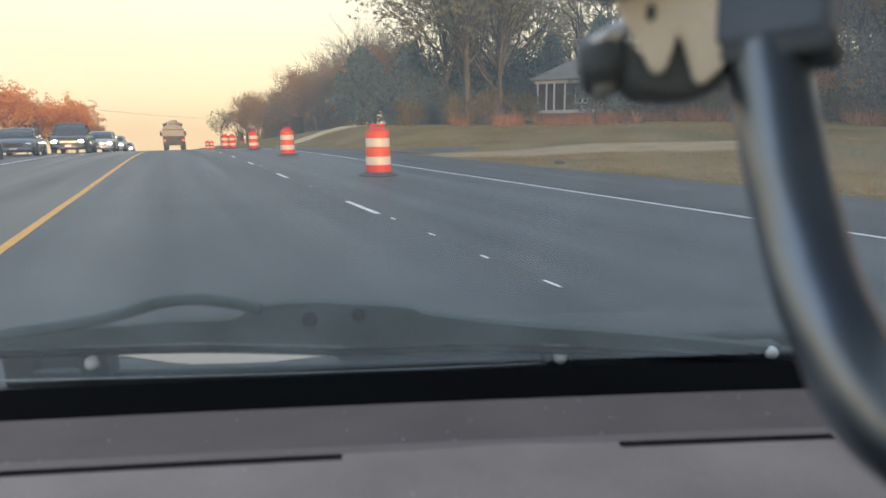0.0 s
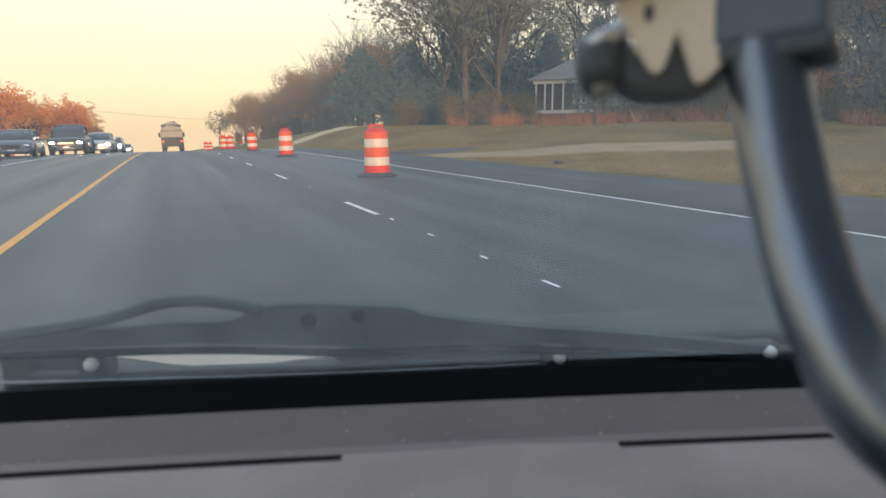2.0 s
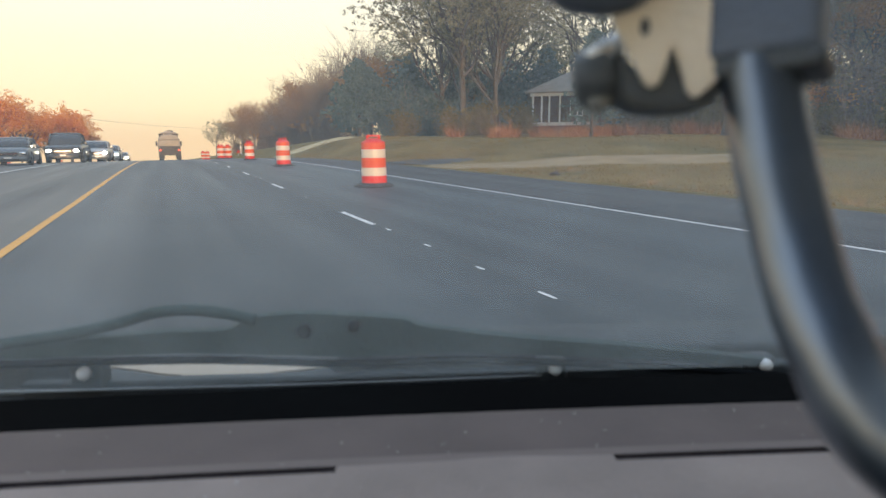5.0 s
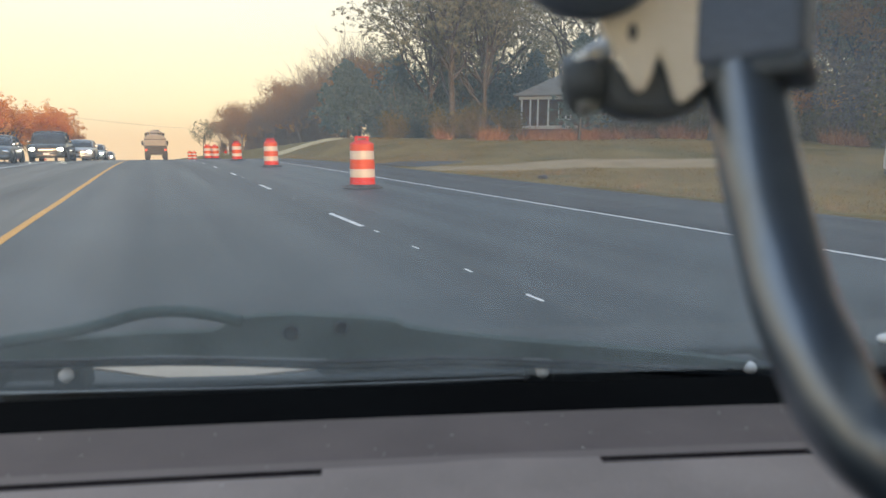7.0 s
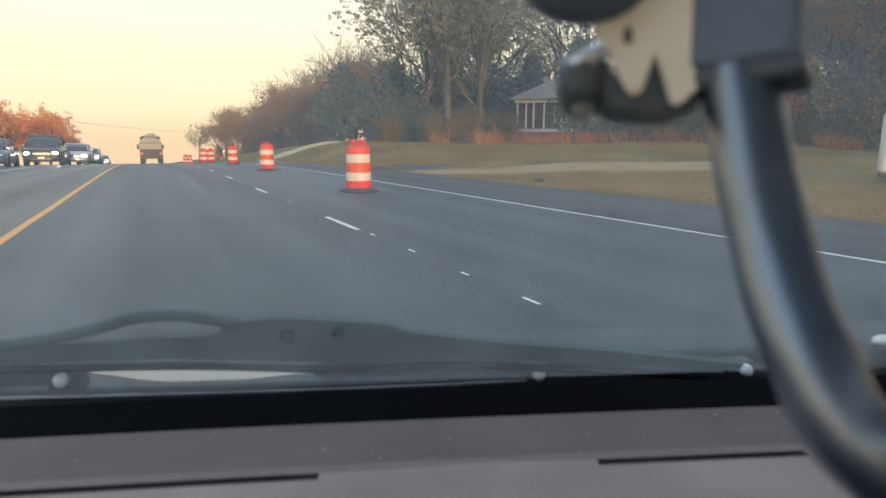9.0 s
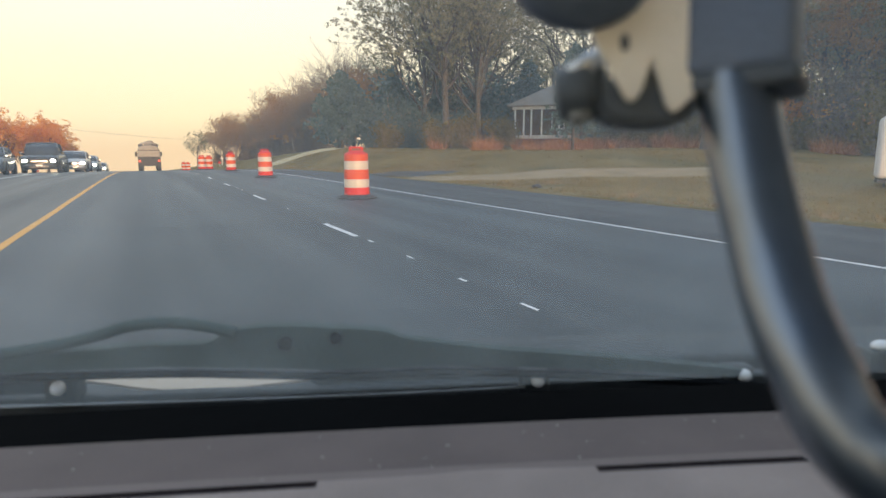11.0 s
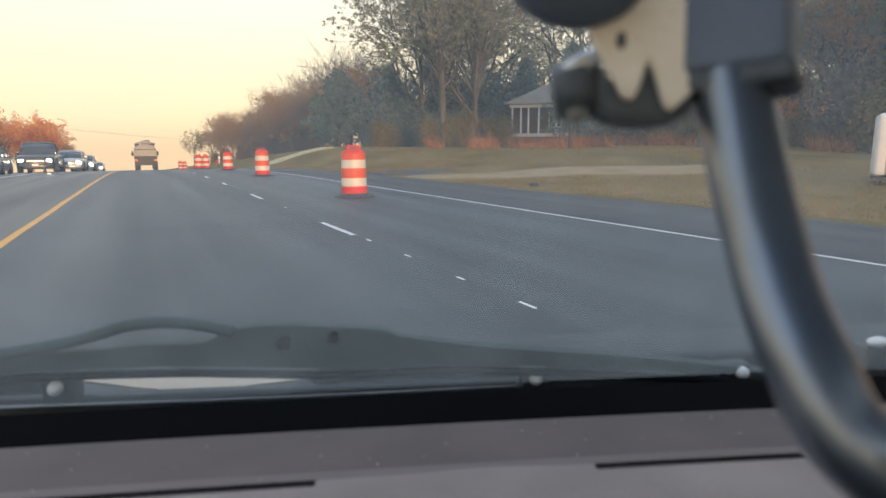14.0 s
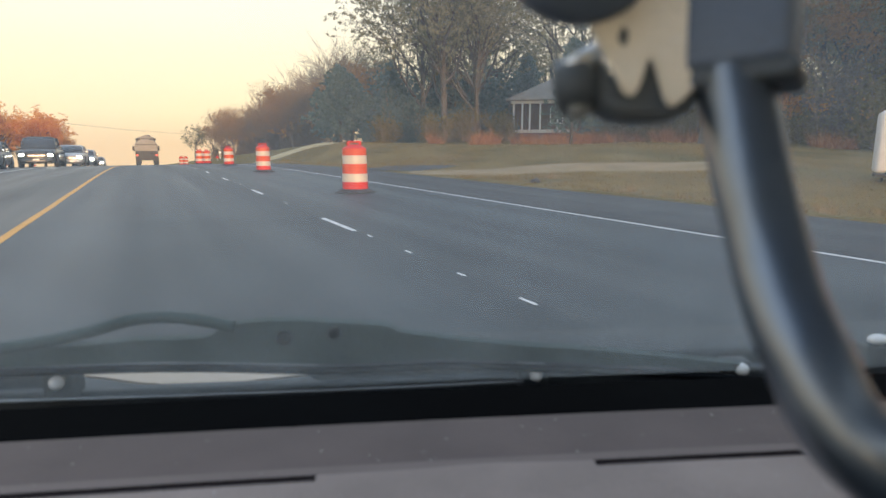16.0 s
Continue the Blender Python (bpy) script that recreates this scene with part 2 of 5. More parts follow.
WIPER_METAL = material("dark_wiper_steel", (0.026, 0.043, 0.042), (0.046, 0.068, 0.066), rough=0.8, scale=10, fine=80, spec=0.2)
HOOD = material("champagne_hood_paint", (0.33, 0.265, 0.20), (0.39, 0.315, 0.24), rough=0.45, bump=0)
# Black rubber of the wiper; also painted shade in the gap under the hood.
BLADE_AND_SHADE = material("black_rubber_and_hood_shade", (0.004, 0.005, 0.006), (0.009, 0.010, 0.011), rough=0.9, scale=8, bump=0, spec=0.05)
RIM = material("dull_rim", (0.16, 0.18, 0.19), (0.24, 0.26, 0.27), rough=0.6, scale=10, bump=0)
SLOT_SHADE = material("painted_slot_shade", (0.022, 0.016, 0.017), (0.032, 0.025, 0.026), rough=0.9, scale=8, bump=0, spec=0.1)
PALE_NUB = material("pale_nub", (0.58, 0.58, 0.57), (0.66, 0.66, 0.66), rough=0.3, bump=0)
TUBE = material("glossy_dark_tube", (0.088, 0.124, 0.174), (0.112, 0.152, 0.208), rough=0.44, metal=0.92, scale=15, fine=90, bump=0.02)
TUBE.node_tree.nodes["Principled BSDF"].inputs["Coat Weight"].default_value = 1.0
TUBE.node_tree.nodes["Principled BSDF"].inputs["Coat IOR"].default_value = 1.9
TUBE.node_tree.nodes["Principled BSDF"].inputs["Coat Roughness"].default_value = 0.22
MOUNT_BLUE = material("slate_mount_plastic", (0.095, 0.135, 0.20), (0.125, 0.17, 0.25), rough=0.45, scale=20, fine=300)
MOUNT_BLACK = material("black_mount_plastic", (0.066, 0.088, 0.112), (0.09, 0.115, 0.145), rough=0.55, scale=20, fine=300)
MOUNT_PLATE = material("cream_mount_plate", (0.88, 0.84, 0.74), (0.92, 0.88, 0.79), rough=0.6, scale=25, fine=200)
LINER = material("grey_headliner", (0.68, 0.67, 0.65), (0.76, 0.75, 0.73), rough=0.95, scale=5, fine=200)
SEAT = material("dark_seat_cloth", (0.03, 0.03, 0.033), (0.05, 0.05, 0.054), rough=0.95, scale=6, fine=300)
HEADLAMP = lamp_material("lit_headlamp", (1.0, 0.93, 0.72), 50.0)
TAIL = lamp_material("lit_tail_lamp", (1.0, 0.10, 0.05), 0.7)
WINDSHIELD = glass_material("dusty_windshield_glass", (0.97, 0.985, 0.985), 0.905)

# For the roof panel added to let daylight into the cabin.
ROOF_GLASS = glass_material("added_clear_roof_glass", (0.93, 0.95, 0.95), 1.0)

# ---------------------------------------------------------------- mesh helpers


def part(name, bm, mat, parent=None, label="", smooth=False):
    """Link a bmesh as one mesh object, under a thing or a part."""
    me = bpy.data.meshes.new(name)
    bmesh.ops.recalc_face_normals(bm, faces=bm.faces)
    bm.to_mesh(me)
    bm.free()
    me.materials.append(mat)
    if smooth:
        for poly in me.polygons:
            poly.use_smooth = True
    ob = new(name, me)
    if parent is not None:
        ob.parent = parent
    if label:
        tagged(ob, label)
    return ob


def raw(name, verts, faces, mat, parent=None, smooth=False):
    me = bpy.data.meshes.new(name)
    me.from_pydata(verts, [], faces)
    me.update()
    me.materials.append(mat)
    if smooth:
        for poly in me.polygons:
            poly.use_smooth = True
    ob = new(name, me)
    if parent is not None:
        ob.parent = parent
    return ob


def box(bm, x0, x1, y0, y1, z0, z1, bevel=0.0, seg=2, m=None):
    """Add a bevelled box to a bmesh."""
    made = bmesh.ops.create_cube(bm, size=1.0)
    vs = made["verts"]
    for v in vs:
        v.co = Vector(((x0 + x1) / 2 + v.co.x * (x1 - x0), (y0 + y1) / 2 + v.co.y * (y1 - y0), (z0 + z1) / 2 + v.co.z * (z1 - z0)))
    if bevel:
        edges = list({e for v in vs for e in v.link_edges})
        res = bmesh.ops.bevel(bm, geom=edges, offset=bevel, segments=seg, affect="EDGES", profile=0.5)
        vs = list({v for f in res["faces"] for v in f.verts} | {v for v in vs if v.is_valid})
    if m is not None:
        bmesh.ops.transform(bm, matrix=m, verts=vs)
    return bm


def boxed(*args, **kw):
    return box(bmesh.new(), *args, **kw)


def lathe(profile, seg=24, bm=None, cap=True):
    """Turn (radius, height) pairs round the z axis."""
    bm = bm or bmesh.new()
    rings = [[bm.verts.new((r * math.cos(2 * math.pi * i / seg), r * math.sin(2 * math.pi * i / seg), z)) for i in range(seg)] for r, z in profile]
    for a, b in zip(rings, rings[1:]):
        for i in range(seg):
            bm.faces.new((a[i], a[(i + 1) % seg], b[(i + 1) % seg], b[i]))
    if cap:
        bm.faces.new(rings[0][::-1])
        bm.faces.new(rings[-1])
    return bm


def tube(points, radius, seg=8, bm=None, taper=None):
    """A tube along points; radius may be a list."""
    bm = bm or bmesh.new()
    pts = [Vector(p) for p in points]
    rad = radius if isinstance(radius, (list, tuple)) else [radius] * len(pts)
    rings = []
    side = None
    for i, p in enumerate(pts):
        d = (pts[min(i + 1, len(pts) - 1)] - pts[max(i - 1, 0)]).normalized()
        if side is None:
            side = d.orthogonal().normalized()
        side = (side - d * side.dot(d)).normalized()
        up = d.cross(side)
        rings.append([bm.verts.new(p + (side * math.cos(2 * math.pi * k / seg) + up * math.sin(2 * math.pi * k / seg)) * rad[i]) for k in range(seg)])
    for a, b in zip(rings, rings[1:]):
        for k in range(seg):
            bm.faces.new((a[k], a[(k + 1) % seg], b[(k + 1) % seg], b[k]))
    bm.faces.new(rings[0][::-1])
    bm.faces.new(rings[-1])
    return bm


def smooth_line(points, steps=6):
    """A Catmull-Rom curve through points."""
    pts = [Vector(p) for p in points]
    pts = [pts[0] * 2 - pts[1]] + pts + [pts[-1] * 2 - pts[-2]]
    out = []
    for a, b, c, d in zip(pts, pts[1:], pts[2:], pts[3:]):
        for i in range(steps):
            t = i / steps
            out.append(0.5 * (2 * b + (c - a) * t + (2 * a - 5 * b + 4 * c - d) * t * t + (3 * b - a - 3 * c + d) * t ** 3))
    out.append(pts[-2])
    return out


def slab(outline, thick, m, bevel=0.0, hole=None):
    """A plate with the outline (a, b) in a plane, given a thickness along the plane's normal."""
    bm = bmesh.new()
    vs = [bm.verts.new((a, b, 0)) for a, b in outline]
    f = bm.faces.new(vs)
    res = bmesh.ops.extrude_face_region(bm, geom=[f])
    bmesh.ops.translate(bm, vec=(0, 0, -thick), verts=[v for v in res["geom"] if isinstance(v, bmesh.types.BMVert)])
    if bevel:
        bmesh.ops.bevel(bm, geom=list(bm.edges), offset=bevel, segments=2, affect="EDGES")
    bmesh.ops.transform(bm, matrix=m, verts=bm.verts)
    return bm


def empty(name, label, category, group="", m=None, kind=""):
    ob = new(name)
    tagged(ob, label, category, group, kind)
    if m is not None:
        ob.matrix_basis = m
    return ob


def step(a, b, v):
    t = min(1.0, max(0.0, (v - a) / (b - a)))
    return t * t * (3 - 2 * t)


def lettering(text, size, width, mat, parent, m, name="lettering"):
    """Raised letters in the built-in font, fitted to a width."""
    cu = bpy.data.curves.new(name, "FONT")
    cu.body = text
    cu.size = size
    cu.extrude = 0.002
    cu.resolution_u = 2
    cu.align_x, cu.align_y = "CENTER", "CENTER"
    temp = bpy.data.objects.new(name, cu)
    scene.collection.objects.link(temp)
    bpy.context.view_layer.update()
    me = bpy.data.meshes.new_from_object(temp.evaluated_get(bpy.context.evaluated_depsgraph_get()))
    bpy.data.objects.remove(temp)
    me.materials.clear()
    me.materials.append(mat)
    xs = [v.co.x for v in me.vertices]
    k = width / (max(xs) - min(xs))
    for v in me.vertices:
        v.co.x *= k
    ob = new(name, me)
    ob.parent = parent
    ob.matrix_basis = m
    return ob

# ---------------------------------------------------------------- ground and road


def drop(y):
    """How far the road has fallen below its level at the car, towards and past the crest."""
    y -= CY
    if y < 20:
        return 0.0
    if y < 56:
        return 4.55e-4 * (y - 20) ** 2
    return 0.5897 + 0.03276 * (y - 56)


def ground_z(x, y):
    z = -drop(y)
    if -12.6 < x < 8.8:
        return z - 0.08
    if x >= 8.8:
        rise = 1.0 * step(10, 32, y) + 0.55 * step(38, 52, y)
        width = 14 + (5 - 14) * step(24, 44, y)
        z += rise * step(8.7, 8.7 + width, x) + 0.012 * max(0.0, min(x, 80) - 14) * step(16, 34, y) - 0.10 * step(8.8, 12.5, x) * (1 - step(8, 22, y))
        z += 0.10 * noise.noise((x * 0.16, y * 0.16, 0.0)) * step(8.8, 12.5, x)
    else:
        z += 0.15 * noise.noise((x * 0.1, y * 0.1, 4.0)) - 0.10
    return z


def sheet(name, xs, ys, height_at, mat, lift=0.0):
    verts = [(x, y, height_at(x, y) + lift) for y in ys for x in xs]
    w = len(xs)
    faces = [(j * w + i, j * w + i + 1, (j + 1) * w + i + 1, (j + 1) * w + i) for j in range(len(ys) - 1) for i in range(w - 1)]
    return raw(name, verts, faces, mat, smooth=True)


wide_x = [-2500, -900, -300, -120, -60, -35, -22, -16, -13.2, -12.6, 8.75] + [8.8 + 0.6 * i for i in range(62)] + [48, 52, 58, 66, 80, 120, 300, 900, 2500]
wide_y = [-1500, -500, -200, -110] + list(range(-80, 0, 8)) + [0.8 * i for i in range(110)] + [90 + 4 * i for i in range(28)] + [220, 280, 400, 700, 1200, 2500]
ground = sheet("ground", wide_x, wide_y, ground_z, GRASS_GROUND)
tagged(ground, "dry yellow-green lawn and verge beside the highway", "ground", kind="structure")

road_y = list(range(-140, 20, 10)) + [20 + 2 * i for i in range(60)] + [145, 160, 200, 260, 400, 800]
road = sheet("road", [-1.50, 0.2, 2.2, 4, 5.8], road_y, lambda x, y: -drop(y), ASPHALT)
tagged(road, "new dark grey asphalt highway cresting a rise", "road", kind="structure")
far_lanes = sheet("road_far_lanes", [-12.5, -9, -5.3, -3.5, -1.50], road_y, lambda x, y: -drop(y), ASPHALT_WORN)
tagged(far_lanes, "smoother worn asphalt of the oncoming lanes, faintly shiny", "road", kind="structure")
shoulder = sheet("road_shoulder", [5.8, 7.2, 8.3, 8.65, 8.9], road_y, lambda x, y: -drop(y) - (0.07 if x > 8.8 else 0.0), SHOULDER_ASPHALT)
tagged(shoulder, "darker asphalt shoulder outside the white edge line", "road shoulder", kind="structure")
left_edge = sheet("road_shoulder", [-14.2, -12.5], road_y, lambda x, y: -drop(y) - (0.09 if x < -13 else 0.0), SHOULDER_ASPHALT)
tagged(left_edge, "darker asphalt shoulder along the far lanes", "road shoulder", kind="structure")


def stripe(name, x, width, y0, y1, mat, lift=0.006, pace=1.5, wobble=0.0):
    """A painted line along the road."""
    n = max(1, int((y1 - y0) / pace))
    ys = [y0 + (y1 - y0) * i / n for i in range(n + 1)]
    verts, faces = [], []
    for i, y in enumerate(ys):
        dx = wobble * noise.noise((x, y * 0.4, 2.0))
        verts += [(x - width / 2 + dx, y, lift - drop(y)), (x + width / 2 + dx, y, lift - drop(y))]
        if i:
            faces.append((2 * i - 2, 2 * i - 1, 2 * i + 1, 2 * i))
    return raw(name, verts, faces, mat)


tagged(stripe("yellow_line", -1.49, 0.104, -100, 200, YELLOW_PAINT, wobble=0.01), "solid yellow centre line on the asphalt", "road marking", kind="structure")
tagged(stripe("white_edge_line", 5.77, 0.075, -100, 200, WHITE_PAINT, wobble=0.01), "solid white edge line beside the shoulder", "road marking", kind="structure")
tagged(stripe("white_far_line", -5.3, 0.10, -60, 200, WHITE_PAINT), "thin white lane line between the oncoming lanes", "road marking", kind="structure")
tagged(stripe("pavement_joint", 2.31, 0.035, -100, 200, JOINT, lift=0.003, wobble=0.05), "dark tar joint between two asphalt lanes", "pavement joint", kind="structure")

for y0, length in [(6.78, 1.42), (12.92, 1.46), (18.72, 1.4), (24.3, 1.5), (30.5, 1.5), (37, 1.5), (44, 1.5), (-5.2, 1.4), (-11.5, 1.4), (-18, 1.4), (-24, 1.4)]:
    tagged(stripe("lane_dash", 2.24, 0.074, y0 + CY, y0 + length + CY, WHITE_PAINT, lift=0.007), "short white painted lane dash on the asphalt", "road marking", "lane dashes", "structure")
for x, y0, length in [(2.26, 6.22, 0.16), (2.25, 5.08, 0.16), (2.22, 3.96, 0.13), (2.22, 3.0, 0.2), (2.25, 10.6, 0.14), (2.28, 16.4, 0.2), (2.28, 17.4, 0.2), (2.2, -2.0, 0.2)]:
    tagged(stripe("marker_tab", x, 0.03, y0 + CY, y0 + length + CY, WHITE_PAINT, lift=0.009), "small white temporary marker tab on the lane joint", "road marker", "marker tabs", "structure")


def ribbon(name, line, width, mat, lift=0.03):
    """A strip of ground cover draped along a line of (x, y) points."""
    pts = smooth_line([(x, y, 0) for x, y in line], 10)
    verts, faces = [], []
    for i, p in enumerate(pts):
        d = (pts[min(i + 1, len(pts) - 1)] - pts[max(i - 1, 0)]).normalized()
        side = Vector((d.y, -d.x, 0))
        w = width * (0.5 + 0.12 * noise.noise((p.x * 0.5, p.y * 0.5, 1)))
        for k in range(7):
            q = p + side * w * (k / 3 - 1)
            verts.append((q.x, q.y, ground_z(q.x, q.y) + lift * (1 - abs(k / 3 - 1) ** 4)))
        if i:
            faces += [((i - 1) * 7 + k, (i - 1) * 7 + k + 1, i * 7 + k + 1, i * 7 + k) for k in range(6)]
    return raw(name, verts, faces, mat, smooth=True)


tagged(ribbon("dirt_track", [(9.0, 24.0), (11.8, 22.2), (14.2, 21.3), (15.8, 20.1), (17.6, 18.9), (20.4, 17.4)], 3.2, DIRT), "pale tan bare dirt track across the lawn", "dirt track", kind="structure")
tagged(ribbon("drive_apron", [(8.5, 26.5), (9.8, 27.4), (11.5, 28.2)], 4.6, SHOULDER_ASPHALT), "dark asphalt apron of a drive beside the shoulder", "driveway", kind="structure")
tagged(ribbon("straw_strip", [(9.9, 61), (11.3, 55.5), (13.0, 51.0), (14.2, 49.0)], 2.2, STRAW, 0.05), "pale straw erosion blanket on the bank", "erosion blanket", kind="structure")

# ---------------------------------------------------------------- the car's inside
CABIN = pose(0, CY, EYE, 0, 0, -22.1)

dash = empty("dashboard", "taupe plastic car dashboard with two dark slots under the windshield", "dashboard", m=CABIN)
SLOT_0, SLOT_1 = 0.4885, 0.4985
SLOTS = ((-0.62, -0.075), (0.189, 0.40))


def dash_z(s, r):
    """The dash top: nearly level, with a soft hump in the middle and a rolled rear edge."""
    z = -0.300 + 0.006 * math.exp(-((s - 0.10) / 0.16) ** 2) * step(0.47, 0.40, r)
    return z - 0.9 * max(0.0, 0.33 - r) ** 1.5


def dash_piece(name, rows, mat, label=""):
    bm = bmesh.new()
    cols = [-0.62 + 1.64 * i / 60 for i in range(61)] + [-0.075, 0.189, 0.40]
    cols = sorted(set(round(c, 4) for c in cols))
    # The row behind the slots bulges forward near the middle.
    bulged = lambda s, r: r + (0.005 * math.exp(-((s - 0.085) / 0.05) ** 2) if abs(r - SLOT_1) < 1e-6 else 0.0)
    grid = [[bm.verts.new((s, bulged(s, r), dash_z(s, r))) for s in cols] for r in rows]
    for j in range(len(rows) - 1):
        for i in range(len(cols) - 1):
            mid = (cols[i] + cols[i + 1]) / 2
            if abs(rows[j] - SLOT_0) < 1e-6 and any(a < mid < b for a, b in SLOTS):
                continue
            bm.faces.new((grid[j][i], grid[j][i + 1], grid[j + 1][i + 1], grid[j + 1][i]))
    return part(name, bm, mat, dash, label, smooth=True)


# Three tones of taupe: dark rear panel, middle strip, lighter front half.
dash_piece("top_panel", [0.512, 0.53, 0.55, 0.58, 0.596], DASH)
dash_piece("middle_strip", [SLOT_1, 0.505, 0.512], DASH_MID, "slightly lighter strip behind the slots")
dash_piece("front_panel", [0.16, 0.2, 0.24, 0.28, 0.32, 0.36, 0.40, 0.43, 0.46, SLOT_0, SLOT_1], DASH_LIP, "lighter front half of the dash top")
rnd = random.Random(77)
bm = bmesh.new()
for _ in range(130):
    s, r = rnd.uniform(-0.5, 0.6), rnd.uniform(0.36, 0.585)
    if SLOT_0 - 0.004 < r < SLOT_1 + 0.004:
        continue
    a, k = rnd.uniform(0, 3.14), rnd.uniform(0.0004, 0.0013)
    z = dash_z(s, r) + 0.0006
    bm.faces.new([bm.verts.new((s + k * math.cos(a + q), r + k * 1.6 * math.sin(a + q), z)) for q in (0, 1.3, 2.9, 4.4)])
tagged(part("dust", bm, DUST, dash), "pale dust specks lying on the dash plastic", kind="stuff")
# Nearly flush fillers; the shade inside the slots is in their dark colour.
for a, b in SLOTS:
    bm = bmesh.new()
    box(bm, a + 0.0005, b - 0.0005, SLOT_0 - 0.001, SLOT_1 + 0.001, -0.33, -0.3022)
    part("vent_slot", bm, SLOT_SHADE, dash, "narrow defroster slot, its inner shade painted on a near-flush filler")
bm = bmesh.new()
box(bm, -0.62, 1.02, 0.589, 0.602, -0.32, -0.3012, 0.004)
part("rear_edge", bm, DASH, dash)
bm = bmesh.new()
box(bm, -0.66, 1.05, 0.590, 0.692, -0.36, -0.3055, 0.002)
part("black_border", bm, DASH_BLACK, dash, "black strip at the foot of the windshield")
bm = bmesh.new()
box(bm, -0.62, 1.02, 0.15, 0.60, -0.56, -0.335)
part("under_body", bm, DASH_BLACK, dash)
# The whole dash bows forward in its middle.
for piece in dash.children:
    bm = bmesh.new()
    bm.from_mesh(piece.data)
    long_edges = [e for e in bm.edges if abs(e.verts[0].co.x - e.verts[1].co.x) > 0.15]
    if long_edges:
        bmesh.ops.subdivide_edges(bm, edges=long_edges, cuts=24, use_grid_fill=True)
    for v in bm.verts:
        v.co.y += 0.004 - 0.012 * ((v.co.x - 0.28) / 0.73) ** 2
    bm.to_mesh(piece.data)
    bm.free()

cowl = empty("wiper_cowl", "grey plastic cowl below the windshield with small pale nubs", "car cowl", m=CABIN)
bm = bmesh.new()
box(bm, -0.125, 1.2, 0.885, 1.02, -0.62, -0.338, 0.012, 3)
part("cowl_panel", bm, COWL, cowl, smooth=True)
part("cowl_panel", boxed(-0.66, -0.60, 0.885, 1.02, -0.62, -0.336, 0.012, 3), COWL, cowl, smooth=True)
part("cowl_lip", boxed(-0.60, 1.18, 0.864, 0.884, -0.62, -0.3625, 0.003), COWL, cowl)
# Low panel in near black, standing for the shade under the hood.
part("cowl_panel", boxed(-0.60, -0.05, 0.886, 1.10, -0.62, -0.47, 0.012, 3), BLADE_AND_SHADE, cowl, smooth=True)
bm = bmesh.new()
box(bm, -0.66, 1.2, 0.70, 0.885, -0.62, -0.392)
part("cowl_tray", bm, COWL, cowl)
bm = bmesh.new()
tube(smooth_line([(-0.75, 0.85, -0.365), (-0.45, 0.85, -0.3690), (-0.2, 0.85, -0.370), (0.02, 0.85, -0.369), (0.2, 0.85, -0.3665)], 8), [0.0024] * 33, 8, bm)
rim_bm = bm
outline = [(-0.46, -0.331), (-0.40, -0.3285), (-0.30, -0.329), (-0.20, -0.334), (-0.110, -0.339), (-0.165, -0.3445), (-0.23, -0.350), (-0.32, -0.353), (-0.385, -0.345), (-0.42, -0.338)]
bm = slab([(s * -0.405 / z, 0.85 * -0.405 / z) for s, z in outline], 0.004, Matrix.Translation((0, 0, -0.405)))
part("hood_edge", bm, HOOD, cowl, "pale champagne hood edge showing through the gap")
# Three small pale round nubs on low bases along the cowl.
for s, z in ((-0.494, -0.341), (0.219, -0.355), (0.559, -0.359)):
    bm = bmesh.new()
    bmesh.ops.create_uvsphere(bm, u_segments=16, v_segments=10, radius=0.0105)
    bmesh.ops.transform(bm, matrix=Matrix.Translation((s, 0.846, z)), verts=bm.verts)
    nozzle = part("nozzle", bm, PALE_NUB, cowl, "small round pale nub", smooth=True)
    bm = bmesh.new()
    box(bm, s - 0.026, s + 0.022, 0.852, 0.884, z - 0.03, z + 0.011, 0.006)
    part("nozzle_base", bm, COWL, cowl, smooth=True)

bm = bmesh.new()
bmesh.ops.create_uvsphere(bm, u_segments=18, v_segments=10, radius=0.016)
bmesh.ops.transform(bm, matrix=Matrix.Translation((0.792, 0.85, -0.3165)) @ pose(0, 0, 0, 0, -8) @ Matrix.Diagonal((1.0, 0.8, 0.5, 1)), verts=bm.verts)
part("pivot_cover", bm, PALE_NUB, cowl, "pale rounded wiper pivot cover", smooth=True)
part("pivot_base", boxed(0.772, 0.812, 0.846, 0.884, -0.40, -0.324, 0.006), COWL, cowl)

wipers = empty("windshield_wiper", "dark steel windshield wiper lying folded on the cowl", "wiper", m=CABIN)
stand = Matrix(((1, 0, 0, 0), (0, 0, -1, 0.845), (0, 1, 0, 0), (0, 0, 0, 1)))
upper = [Vector(p) for p in smooth_line([(-0.70, -0.298, 0), (-0.45, -0.284, 0), (-0.375, -0.2795, 0), (-0.282, -0.2785, 0), (-0.245, -0.261, 0), (-0.174, -0.2555, 0), (-0.091, -0.2605, 0), (-0.015, -0.268, 0), (0.02, -0.281, 0), (0.168, -0.303, 0), (0.35, -0.322, 0), (0.56, -0.350, 0)], 4)]
lower = [(0.575, -0.362), (0.40, -0.348), (0.259, -0.336), (0.08, -0.324), (-0.093, -0.326), (-0.342, -0.313), (-0.70, -0.316)]
bm = slab([(p.x, p.y) for p in upper] + lower, 0.02, stand)
part("linkage_cover", bm, WIPER_METAL, wipers)
bm = tube(smooth_line([(-0.62, 0.842, -0.292), (-0.50, 0.842, -0.276), (-0.433, 0.842, -0.262), (-0.384, 0.842, -0.2485), (-0.336, 0.842, -0.2445), (-0.288, 0.842, -0.2495), (-0.235, 0.842, -0.262)], 6), 0.0088, 12)
